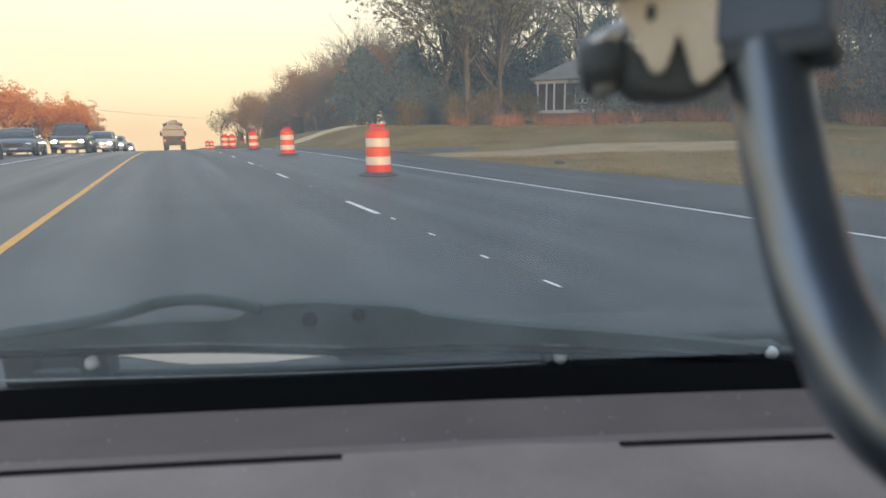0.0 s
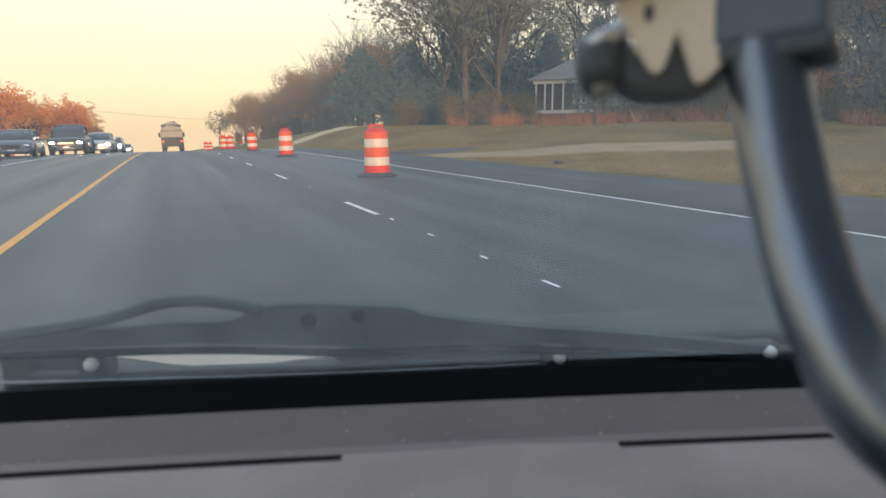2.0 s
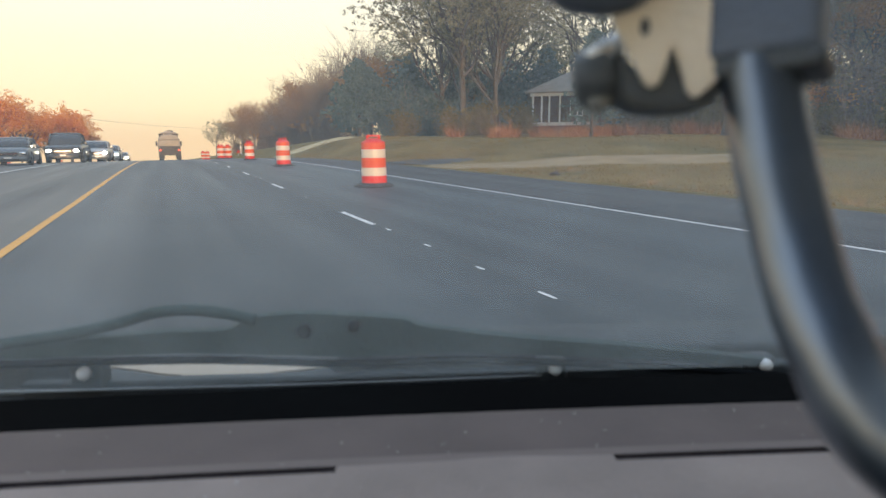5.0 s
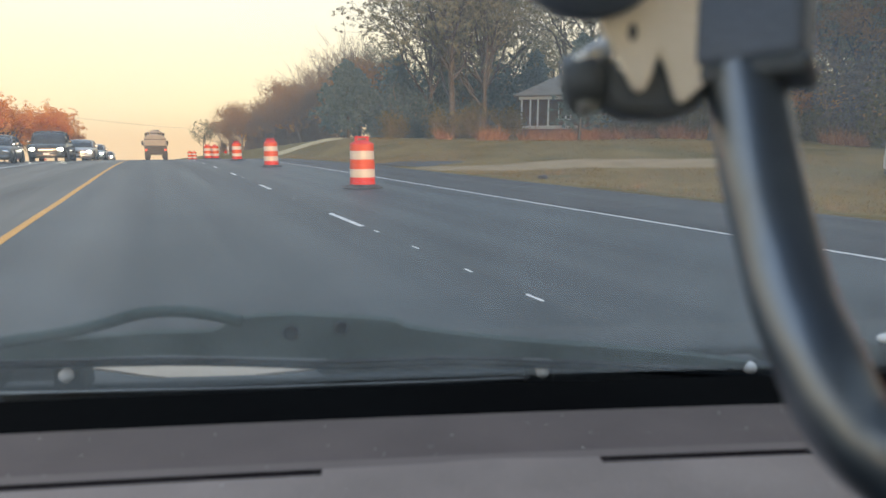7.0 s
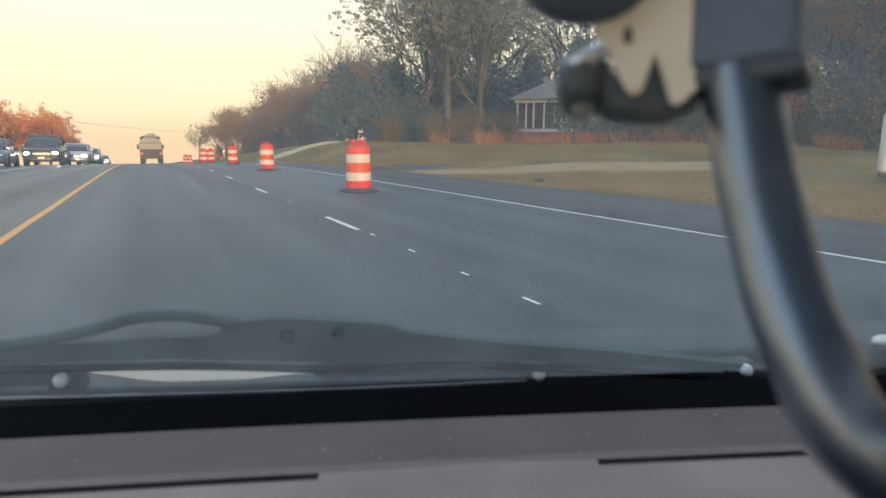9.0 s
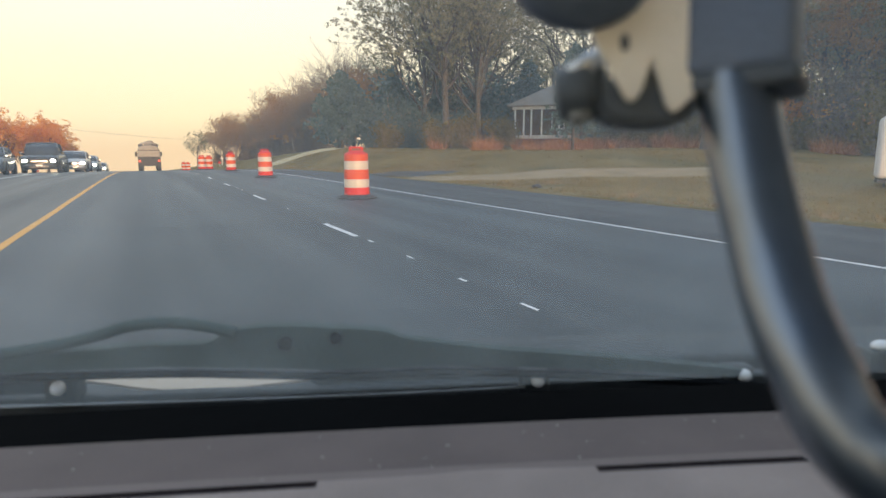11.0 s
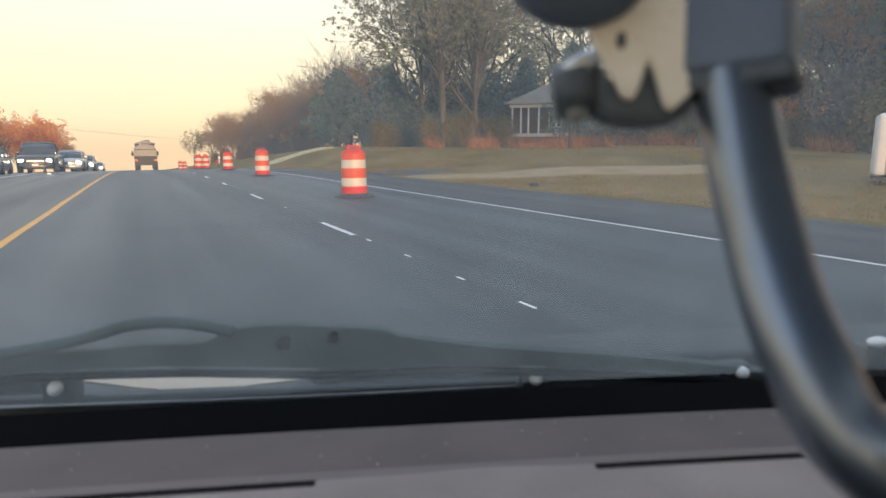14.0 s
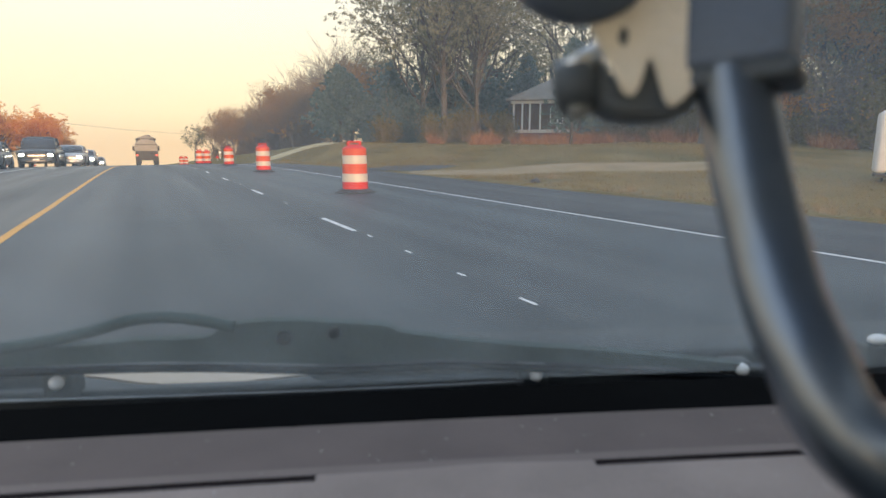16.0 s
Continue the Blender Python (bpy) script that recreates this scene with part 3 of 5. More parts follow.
part("wiper_arm", bm, WIPER_METAL, wipers, smooth=True)
bm = tube(smooth_line([(-0.70, 0.838, -0.3205), (-0.342, 0.838, -0.3205), (-0.093, 0.838, -0.3335), (0.08, 0.838, -0.3325), (0.259, 0.838, -0.3445), (0.445, 0.838, -0.360), (0.60, 0.838, -0.377)], 6), 0.0062, 10)
part("wiper_blade", bm, BLADE_AND_SHADE, wipers, "black rubber wiper blade", smooth=True)
for s, z, r in ((-0.165, -0.282, 0.0115), (-0.091, -0.276, 0.0095)):
    bm = lathe([(r, 0), (r, 0.004), (r * 0.7, 0.006)], 18)
    bmesh.ops.transform(bm, matrix=Matrix.Translation((s, 0.845, z)) @ pose(0, 0, 0, 90), verts=bm.verts)
    part("pivot_cap", bm, BLADE_AND_SHADE, wipers, "round dark pivot cap", smooth=True)
bm = slab([(-0.135, -0.334), (-0.07, -0.334), (-0.085, -0.347), (-0.118, -0.347)], 0.008, Matrix(((1, 0, 0, 0), (0, 0, -1, 0.834), (0, 1, 0, 0), (0, 0, 0, 1))), 0.002)
part("blade_clip", bm, COWL, wipers)

# The windshield leans back from the black strip over the camera.
windshield = empty("windshield", "clear windshield glass with a thin dusty film", "windshield", m=CABIN)
bm = bmesh.new()
rows = []
for j in range(9):
    r = 0.69 - 0.55 * j / 8
    z = -0.302 + (0.69 - r) * 1.19
    rows.append([bm.verts.new((-0.66 + 1.86 * i / 20, r + 0.02 - 0.03 * ((-0.975 + 1.95 * i / 20) ** 2), z)) for i in range(21)])
for a, b in zip(rows, rows[1:]):
    for i in range(20):
        bm.faces.new((a[i], a[i + 1], b[i + 1], b[i]))
pane = part("pane", bm, WINDSHIELD, windshield, smooth=True)
pane.visible_shadow = False
part("rim_strip", rim_bm, RIM, windshield, "thin pale rim along the foot of the glass", smooth=True)

cabin = empty("car", "silver car in its lane, seen mostly from within its cabin", "car", m=pose(0.105, CY, 0))
cabin.scale = (1.041, 1, 1)
for name, lim, mat in (
    ("roof", (-0.58, 1.28, -0.46, 0.08, 1.36, 1.41), CAR_SILVER),
    ("headliner", (-0.55, 1.25, -0.44, 0.06, 1.335, 1.357), LINER),
    ("door_panel", (-0.60, -0.56, -1.30, 0.36, 0.455, 0.76), CAR_SILVER),
    ("door_panel", (1.26, 1.30, -1.30, 0.36, 0.455, 0.76), CAR_SILVER),
    ("quarter_panel", (-0.60, -0.56, -1.90, -1.303, 0.455, 0.80), CAR_SILVER),
    ("quarter_panel", (1.26, 1.30, -1.90, -1.303, 0.455, 0.80), CAR_SILVER),
    # Unseen wall, closed where a rear window belongs, to keep the sun out.
    ("rear_wall", (-0.55, 1.25, -1.885, -1.85, 0.475, 1.34), LINER),
    ("floor_pan", (-0.55, 1.25, -1.88, 0.5, 0.455, 0.47), SEAT),
    ("seat_back", (-0.28, 0.20, -0.64, -0.46, 0.475, 1.16), SEAT),
    ("seat_back", (0.56, 1.06, -0.64, -0.48, 0.475, 1.10), SEAT),
    ("rear_seat", (-0.50, 1.20, -1.60, -1.40, 0.475, 1.08), SEAT),
):
    part(name, boxed(*lim, 0.022 if name == "roof" else 0.009, 3), mat, cabin)
# Unseen roof is cut short; this added clear panel lets daylight in behind it.
glazing = part("roof_glass", boxed(-0.54, 1.24, -1.84, -0.465, 1.352, 1.358), ROOF_GLASS, cabin, "unseen clear roof panel, added so daylight reaches the cabin")
glazing.visible_shadow = False
for x in (-0.575, 1.275):
    part("pillar", boxed(x - 0.018, x + 0.018, -0.42, -0.34, 0.75, 1.358, 0.006), LINER, cabin)
    part("rear_pillar", tube([(x, -1.85, 1.34), (x, -1.88, 0.80)], 0.045, 8), CAR_SILVER, cabin, smooth=True)

rings = []
for y, k, top in ((-2.46, 0.80, 0.50), (-2.40, 0.90, 0.66), (-2.20, 0.97, 0.75), (-1.95, 1.0, 0.78), (-1.91, 1.0, 0.452), (-0.6, 1.0, 0.452), (0.60, 1.0, 0.452), (0.66, 1.0, 0.50), (0.80, 0.99, 0.49), (1.15, 0.96, 0.42), (1.42, 0.90, 0.35), (1.54, 0.82, 0.30), (1.58, 0.70, 0.26)):
    half = [(k * 0.86, 0.17), (k * 0.97, 0.21), (k, 0.30), (k * 0.99, min(0.42, top - 0.03)), (k * 0.95, top - 0.008), (k * 0.85, top), (k * 0.4, top)]
    rings.append([(0.35 + 0.97 * x, y, z) for x, z in half] + [(0.35 - 0.97 * x, y, z) for x, z in reversed(half)])
bm = bmesh.new()
loops = [[bm.verts.new(q) for q in ring] for ring in rings]
for p, q in zip(loops, loops[1:]):
    for i in range(len(p)):
        bm.faces.new((p[i], p[(i + 1) % len(p)], q[(i + 1) % len(p)], q[i]))
bm.faces.new(loops[0][::-1])
bm.faces.new(loops[-1])
part("body_shell", bm, CAR_SILVER, cabin, "silver lower body and low sloping nose")
for x in (-0.60, 1.30):
    for y, r in ((-1.55, 0.31), (0.95, 0.24)):
        bm = lathe([(r * 0.6, -0.09), (r * 0.96, -0.08), (r, 0), (r * 0.96, 0.08), (r * 0.6, 0.09)], 28)
        bmesh.ops.transform(bm, matrix=Matrix.Translation((x, y, r)) @ pose(0, 0, 0, 0, 90), verts=bm.verts)
        tyre = part("tyre", bm, RUBBER, cabin, smooth=True)
        bm = lathe([(r * 0.1, -0.075), (r * 0.6, -0.06), (r * 0.6, 0.06), (r * 0.1, 0.075)], 18)
        bmesh.ops.transform(bm, matrix=Matrix.Translation((x, y, r)) @ pose(0, 0, 0, 0, 90), verts=bm.verts)
        part("rim", bm, CHROME, tyre, smooth=True)

# A device mount on a bent tube, close to the camera.
mount = empty("device_mount", "dark bent tube mount with a cream clamp plate on the dash", "device mount", m=pose(0, CY, EYE, 79.683, 0, -26.561))
line = smooth_line([(0.1256, 0.0957, -0.250), (0.1258, 0.0745, -0.246), (0.1265, 0.0568, -0.242), (0.1271, 0.0275, -0.234), (0.1284, 0.0025, -0.226), (0.1286, -0.0206, -0.215), (0.1303, -0.0402, -0.203), (0.1336, -0.0566, -0.195), (0.1432, -0.0700, -0.188), (0.169, -0.0900, -0.182), (0.225, -0.110, -0.190), (0.30, -0.150, -0.26), (0.33, -0.245, -0.38)], 8)
bm = tube(line, [0.0156 - 0.0011 * min(1.0, i / 50) for i in range(len(line))], 28)
part("tube", bm, TUBE, mount, "glossy dark blue-black bent tube", smooth=True)
bm = bmesh.new()
box(bm, -0.0180, 0.0180, -0.026, 0.030, -0.013, 0.013, 0.0035, 3)
bmesh.ops.transform(bm, matrix=Matrix.Translation((0.1130, 0.0905, -0.213)) @ pose(0, 0, 0, 0, -38, -2.5), verts=bm.verts)
part("socket", bm, MOUNT_BLUE, mount, "slate blue square socket", smooth=False)
bm = bmesh.new()
box(bm, -0.0185, 0.0185, -0.004, 0.004, -0.0135, 0.0135, 0.003, 3)
bmesh.ops.transform(bm, matrix=Matrix.Translation((0.1140, 0.0625, -0.2135)) @ pose(0, 0, 0, 0, -38, -2.5), verts=bm.verts)
part("socket_collar", bm, MOUNT_BLACK, mount)
plate_line = [(0.0561, 0.0864), (0.0580, 0.0797), (0.0640, 0.0693), (0.0682, 0.0599), (0.0700, 0.0573), (0.0728, 0.0573), (0.0745, 0.0599), (0.0787, 0.0724), (0.0812, 0.0672), (0.0848, 0.0545), (0.0875, 0.0530), (0.0965, 0.0610), (0.0965, 0.104), (0.0745, 0.100)]
bm = slab(plate_line, 0.004, Matrix.Translation((0, 0, -0.213)), 0.0008)
part("clamp_plate", bm, MOUNT_PLATE, mount, "cream clamp plate with a notch")
bm = lathe([(0.0022, -0.003), (0.0022, 0.0006), (0.0014, 0.0009)], 14)
bmesh.ops.transform(bm, matrix=Matrix.Translation((0.0683, 0.0785, -0.2126)) @ Matrix.Diagonal((0.75, 1.45, 1, 1)), verts=bm.verts)
part("screw_hole", bm, MOUNT_BLACK, mount)
bm = slab([(0.060, 0.074), (0.070, 0.062), (0.079, 0.074), (0.090, 0.064), (0.0985, 0.0615), (0.0985, 0.0545), (0.0900, 0.0500), (0.0750, 0.0495), (0.0640, 0.0510), (0.0590, 0.0560)], 0.014, Matrix.Translation((0, 0, -0.2175)), 0.002)
part("clamp_jaw", bm, MOUNT_BLACK, mount, "black jaw behind the clamp plate")
bm = lathe([(0.006, -0.010), (0.0105, -0.008), (0.0115, 0.0), (0.0105, 0.004), (0.007, 0.006)], 14)
for v in bm.verts:
    a = math.atan2(v.co.y, v.co.x)
    k = 1 + 0.06 * math.cos(7 * a)
    v.co.x *= k
    v.co.y *= k
bmesh.ops.transform(bm, matrix=Matrix.Translation((0.0555, 0.0640, -0.226)) @ pose(0, 0, 0, 0, 72, 8), verts=bm.verts)
part("clamp_knob", bm, MOUNT_BLACK, mount, "fluted black clamp knob", smooth=True)
bm = tube([(0.0505, 0.0690, -0.222), (0.0625, 0.0770, -0.224)], 0.0042, 12)
part("knob_screw", bm, GALVANISED, mount, smooth=True)
bm = tube([(0.0515, 0.0520, -0.221), (0.0580, 0.0560, -0.224)], 0.0032, 12)
part("knob_tip", bm, RIM, mount, smooth=True)
bm = lathe([(0.008, -0.010), (0.020, -0.009), (0.023, -0.004), (0.023, 0.004), (0.020, 0.008), (0.006, 0.010)], 32)
bmesh.ops.transform(bm, matrix=Matrix.Translation((0.0505, 0.1035, -0.208)) @ pose(0, 0, 0, 12, 8, -6) @ Matrix.Diagonal((1.15, 0.92, 1, 1)), verts=bm.verts)
part("cradle", bm, MOUNT_BLUE, mount, "round dark cradle of the mount", smooth=True)
bm = lathe([(0.045, -0.012), (0.045, 0.0), (0.030, 0.012), (0.014, 0.03)], 28)
bmesh.ops.transform(bm, matrix=Matrix.Translation((0.33, -0.25, -0.38)) @ pose(0, 0, 0, -79.683 + 90 - 90 + 0), verts=bm.verts)
part("foot", bm, MOUNT_BLACK, mount, smooth=True)
for piece in mount.children:
    if not piece.name.startswith(("tube", "foot")):
        piece.data.transform(Matrix.Scale(1.14, 4))

# ---------------------------------------------------------------- traffic barrels


def barrel_model():
    ob = empty("traffic_barrel", "orange plastic traffic barrel with two white reflective bands", "traffic barrel", "lane closure barrels")
    prof = [(0.292, 0.03), (0.292, 0.065), (0.290, 0.072), (0.285, 0.085), (0.284, 0.10), (0.283, 0.20), (0.282, 0.222), (0.277, 0.235), (0.277, 0.405), (0.274, 0.418), (0.2735, 0.44), (0.271, 0.58), (0.270, 0.60), (0.264, 0.615), (0.262, 0.79), (0.266, 0.80), (0.266, 0.82), (0.266, 0.905), (0.2655, 0.925), (0.261, 0.938), (0.235, 0.956), (0.16, 0.992), (0.09, 1.022)]
    part("drum", lathe(prof, 32), BARREL_ORANGE, ob, smooth=True)
    for z0, z1, r0, r1 in ((0.232, 0.408, 0.2815, 0.2805), (0.612, 0.793, 0.2695, 0.2675)):
        part("reflective_band", lathe([(r0 - 0.006, z0), (r0 - 0.0005, z0 + 0.001), (r0, z0 + 0.004), (r0, z0 + 0.03), (r1, z1 - 0.03), (r1, z1 - 0.004), (r1 - 0.0005, z1 - 0.001), (r1 - 0.006, z1)], 32, cap=False), BARREL_WHITE, ob, "scuffed white reflective band", smooth=True)
    for z0, z1, r0, r1 in ((0.414, 0.606, 0.2795, 0.2715), (0.799, 0.926, 0.2680, 0.2675)):
        part("orange_sheet", lathe([(r0 - 0.006, z0), (r0 - 0.0005, z0 + 0.001), (r0, z0 + 0.004), (r1, z1 - 0.004), (r1 - 0.0005, z1 - 0.001), (r1 - 0.006, z1)], 32, cap=False), BARREL_SHEET, ob, "orange reflective sheet", smooth=True)
    for a, z, long, r in ((-3.10, 0.262, 0.62, 0.2818), (-2.95, 0.71, 0.16, 0.2692), (-3.4, 0.66, 0.2, 0.2697), (-3.05, 0.49, 0.45, 0.2772)):
        bm = bmesh.new()
        ring = [[bm.verts.new(((r + 0.0012) * math.cos(a + long * (i / 8 - 0.5)), (r + 0.0012) * math.sin(a + long * (i / 8 - 0.5)), z + dz + 0.003 * math.sin(i))) for i in range(9)] for dz in (0, 0.005)]
        for i in range(8):
            bm.faces.new((ring[0][i], ring[0][i + 1], ring[1][i + 1], ring[1][i]))
        part("scuff", bm, RUBBER, ob, "dark scuff mark")
    bm = bmesh.new()
    box(bm, -0.16, -0.10, -0.028, 0.028, 0.98, 1.085, 0.014, 3)
    box(bm, 0.10, 0.16, -0.028, 0.028, 0.98, 1.085, 0.014, 3)
    box(bm, -0.155, 0.155, -0.026, 0.026, 1.055, 1.095, 0.014, 3)
    part("handle", bm, BARREL_ORANGE, ob, smooth=True)
    bm = lathe([(0.455, 0.0), (0.46, 0.014), (0.425, 0.030), (0.37, 0.052), (0.315, 0.078), (0.297, 0.082)], 16)
    bmesh.ops.rotate(bm, cent=(0, 0, 0), matrix=Matrix.Rotation(radians(22.5), 3, "Z"), verts=bm.verts)
    part("base_ring", bm, RUBBER, ob, "flat black rubber base ring")
    return ob


BARRELS = [(4.31, 27.9, -20), (4.52, 40.2, 30), (3.88, 52.3, -5), (4.46, 52.9, 35), (4.18, 82.0, 140), (4.8, 84.5, 10), (5.0, 98, 60),
           (4.41, 4.285, 44), (4.5, -7.0, 55), (4.5, -19.0, 15), (4.5, -31.5, 80), (4.6, -44.0, 120), (4.6, -57.0, 10), (4.7, -70.0, 60)]
first = barrel_model()
first.matrix_basis = pose(4.17, 12.48 + CY, 0.006, 0, 0, -8)
first.scale = (0.99, 0.99, 1.03)
for x, y, turn in BARRELS:
    copy_thing(first, pose(x, y, 0.006 - drop(y), math.degrees(math.atan(-2 * 4.55e-4 * max(0, min(y - CY, 56) - 20))), 0, turn))
for x, y, turn in ((-14.8, 62, 30), (-14.6, 76, 60), (-14.9, 92, 90), (-14.7, 110, 10)):
    copy_thing(first, pose(x, y, ground_z(x, y), 0, 0, turn))

# ---------------------------------------------------------------- trees


def branch_net(seed, height, radius, levels, first_fork, spread, kids, wander=0.25, lift=0.12, shrink=0.72, trunk_share=0.5, finest=0.015):
    """Grow limbs; give the wood's vertices and faces, and the tips with their directions."""
    rnd = random.Random(seed)
    verts, faces, tips = [], [], []

    def limb(p, d, length, r, level, sides):
        n = 5 if level == 0 else 3
        rings = []
        pts = [p.copy()]
        dirs = [d.copy()]
        for i in range(n):
            d = (d + Vector((rnd.uniform(-1, 1), rnd.uniform(-1, 1), rnd.uniform(-0.6, 0.8))) * wander * (0.45 if level == 0 else 1.0) + Vector((0, 0, lift))).normalized()
            p = p + d * (length / n)
            pts.append(p.copy())
            dirs.append(d.copy())
        for i, q in enumerate(pts):
            k = i / n
            rr = r * (1 - 0.45 * k) * (1.35 if level == 0 and i == 0 else 1.0)
            side = dirs[i].orthogonal().normalized()
            up = dirs[i].cross(side)
            rings.append(len(verts))
            for s in range(sides):
                a = 2 * math.pi * s / sides
                verts.append(q + (side * math.cos(a) + up * math.sin(a)) * rr)
        for a, b in zip(rings, rings[1:]):
            for s in range(sides):
                faces.append((a + s, a + (s + 1) % sides, b + (s + 1) % sides, b + s))
        if level >= levels:
            tips.append((pts[-1], dirs[-1]))
            tips.append((pts[-2], dirs[-2]))
            return
        count = kids[min(level, len(kids) - 1)]
        for c in range(count):
            at = first_fork + (1 - first_fork) * (c + rnd.random() * 0.8) / count if level == 0 else 0.35 + 0.65 * (c + rnd.random()) / count
            at = min(at, 0.999)
            i = int(at * n)
            q = pts[i].lerp(pts[i + 1], at * n - i)
            turn = rnd.uniform(0, 2 * math.pi) if level else c * 2.4 + rnd.uniform(-0.5, 0.5)
            base = dirs[i]
            side = base.orthogonal().normalized()
            out = Matrix.Rotation(turn, 3, base) @ side
            ang = spread * rnd.uniform(0.7, 1.25)
            nd = (base * math.cos(ang) + out * math.sin(ang)).normalized()
            limb(q, nd, length * shrink * rnd.uniform(0.75, 1.15) * (1.15 - 0.45 * at if level == 0 else 1.0), max(r * 0.55 * (1 - 0.4 * at), finest), level + 1, max(3, sides - 2))
        tips.append((pts[-1], dirs[-1]))

    limb(Vector((0, 0, -0.2)), Vector((0, 0, 1)), height * trunk_share, radius, 0, 9)
    return verts, faces, tips


def leaf_cloud(seed, tips, count, size, reach, flat=1.0, droop=0.0, clump=3, tight=0.42):
    """Many small folded leaves round the tips of the limbs."""
    rnd = random.Random(seed)
    verts, faces = [], []
    clumps = []
    for tip, d in tips:
        for _ in range(clump):
            clumps.append(tip + Vector((rnd.gauss(0, reach), rnd.gauss(0, reach), rnd.gauss(0, reach * flat) - droop * rnd.random())))
    for _ in range(count):
        near = reach * tight
        p = clumps[rnd.randrange(len(clumps))] + Vector((rnd.gauss(0, near), rnd.gauss(0, near), rnd.gauss(0, near * 0.7)))
        n = Vector((rnd.gauss(0, 1), rnd.gauss(0, 1), rnd.gauss(0.4, 1))).normalized()
        a = n.orthogonal().normalized()
        a = Matrix.Rotation(rnd.uniform(0, 6.28), 3, n) @ a
        b = n.cross(a)
        s = size * rnd.uniform(0.6, 1.5)
        i = len(verts)
        verts += [p - a * s * 0.5, p + b * s * 0.32 + n * s * 0.08, p + a * s * 0.5, p - b * s * 0.32 + n * s * 0.08]
        faces += [(i, i + 1, i + 2), (i, i + 2, i + 3)]
    return verts, faces


def tree_model(label, category, group, seed, height, radius, levels, fork, spread, kids, leaf, count, size, reach, wood=None, **kw):
    ob = empty("tree", label, category, group, pose(0, 0, -300))
    droop = kw.pop("droop", 0.0)
    flat = kw.pop("flat", 0.8)
    tight = kw.pop("tight", 0.42)
    verts, faces, tips = branch_net(seed, height, radius, levels, fork, spread, kids, **kw)
    top = max(v.z for v in verts)
    k = height / top
    verts = [v * k for v in verts]
    tips = [(p * k, d) for p, d in tips if (p * k).z > height * 0.12]
    raw("trunk", verts, faces, wood or BARK, ob, smooth=True)
    if count:
        lv, lf = leaf_cloud(seed + 50, tips, count, size, reach, flat, droop, tight=tight)
        raw("crown", lv, lf, leaf, ob)
    return ob


def cedar_model(seed, height, width, sprays=12000):
    """A dense cone of sprays round a straight trunk, ragged at the edge."""
    rnd = random.Random(seed)
    ob = empty("cedar_tree", "dense dark blue-green cedar tree with a ragged cone shape", "tree", "trees beside the road", pose(0, 0, -300))
    part("trunk", tube([(0, 0, -0.2), (0.03, 0, height * 0.5), (0, 0.02, height * 0.97)], [0.17, 0.10, 0.015], 8), BARK, ob, smooth=True)
    tips = []
    for i in range(420):
        t = rnd.random() ** 0.75
        z = height * (0.06 + 0.93 * t)
        r = width * 0.5 * (1 - t) ** 0.75 * rnd.uniform(0.35, 1.08) * (1 if t > 0.1 else 0.7 + 3 * t)
        a = rnd.uniform(0, 6.283)
        tips.append((Vector((r * math.cos(a), r * math.sin(a), z + 0.25 * r)), Vector((0, 0, 1))))
    lv, lf = leaf_cloud(seed + 9, tips, sprays, 0.22, 0.24, 1.0)
    raw("crown", lv, lf, LEAF_CEDAR, ob)
    return ob


def brush_model(seed, height, leaf, count, label):
    """A thicket of thin stems with sparse leaves."""
    rnd = random.Random(seed)
    ob = empty("brush", label, "brush", "brush along the wood", pose(0, 0, -300))
    verts, faces, tips = [], [], []
    for i in range(6):
        v, f, tp = branch_net(seed * 10 + i, height * rnd.uniform(0.6, 1.0), 0.05, 2, 0.15, 0.55, (5, 3), wander=0.3, shrink=0.6, trunk_share=0.75)
        off = Vector((rnd.uniform(-1.4, 1.4), rnd.uniform(-1.4, 1.4), 0))
        n = len(verts)
        verts += [p + off for p in v]
        faces += [tuple(k + n for k in q) for q in f]
        tips += [(p + off, d) for p, d in tp]
        tips += [(off + Vector((rnd.uniform(-0.9, 0.9), rnd.uniform(-0.9, 0.9), height * rnd.uniform(0.02, 0.4))), Vector((0, 0, 1))) for _ in range(26)]
    raw("stems", verts, faces, TWIG, ob)
    lv, lf = leaf_cloud(seed + 3, [t for t in tips if t[0].z > 0.1], count, 0.21, 0.36)
    raw("leaves", lv, lf, leaf, ob)
    return ob


def plant(model, rows, hold=True):
    """Set copies of a model at (x, y, scale, turn); the model itself takes the first row."""
    for i, (x, y, k, turn) in enumerate(rows):
        m = pose(x, y, ground_z(x, y) - 0.05, 0, 0, turn)
        ob = model if i == 0 else copy_thing(model, m)
        ob.matrix_basis = m
        ob.scale = (k, k, k)


oak_a = tree_model("tall broad oak with dull green leaves and sky gaps", "tree", "trees beside the road", 11, 18, 0.31, 3, 0.35, 0.80, (9, 5, 4), LEAF_OAK, 18500, 0.17, 0.46, tight=0.27)
oak_b = tree_model("tall oak with thin dull green crown", "tree", "trees beside the road", 23, 17, 0.27, 3, 0.30, 0.72, (10, 5, 4), LEAF_OAK, 17000, 0.17, 0.46, tight=0.27)
russet = tree_model("oak with faded russet-brown leaves", "tree", "trees beside the road", 31, 14, 0.30, 3, 0.25, 0.75, (10, 5, 4), LEAF_RUSSET, 14000, 0.20, 0.55)
orange = tree_model("round maple tree in bright orange autumn leaf", "tree", "autumn trees", 47, 11, 0.24, 3, 0.22, 0.75, (10, 5, 4), LEAF_ORANGE, 12000, 0.24, 0.36)
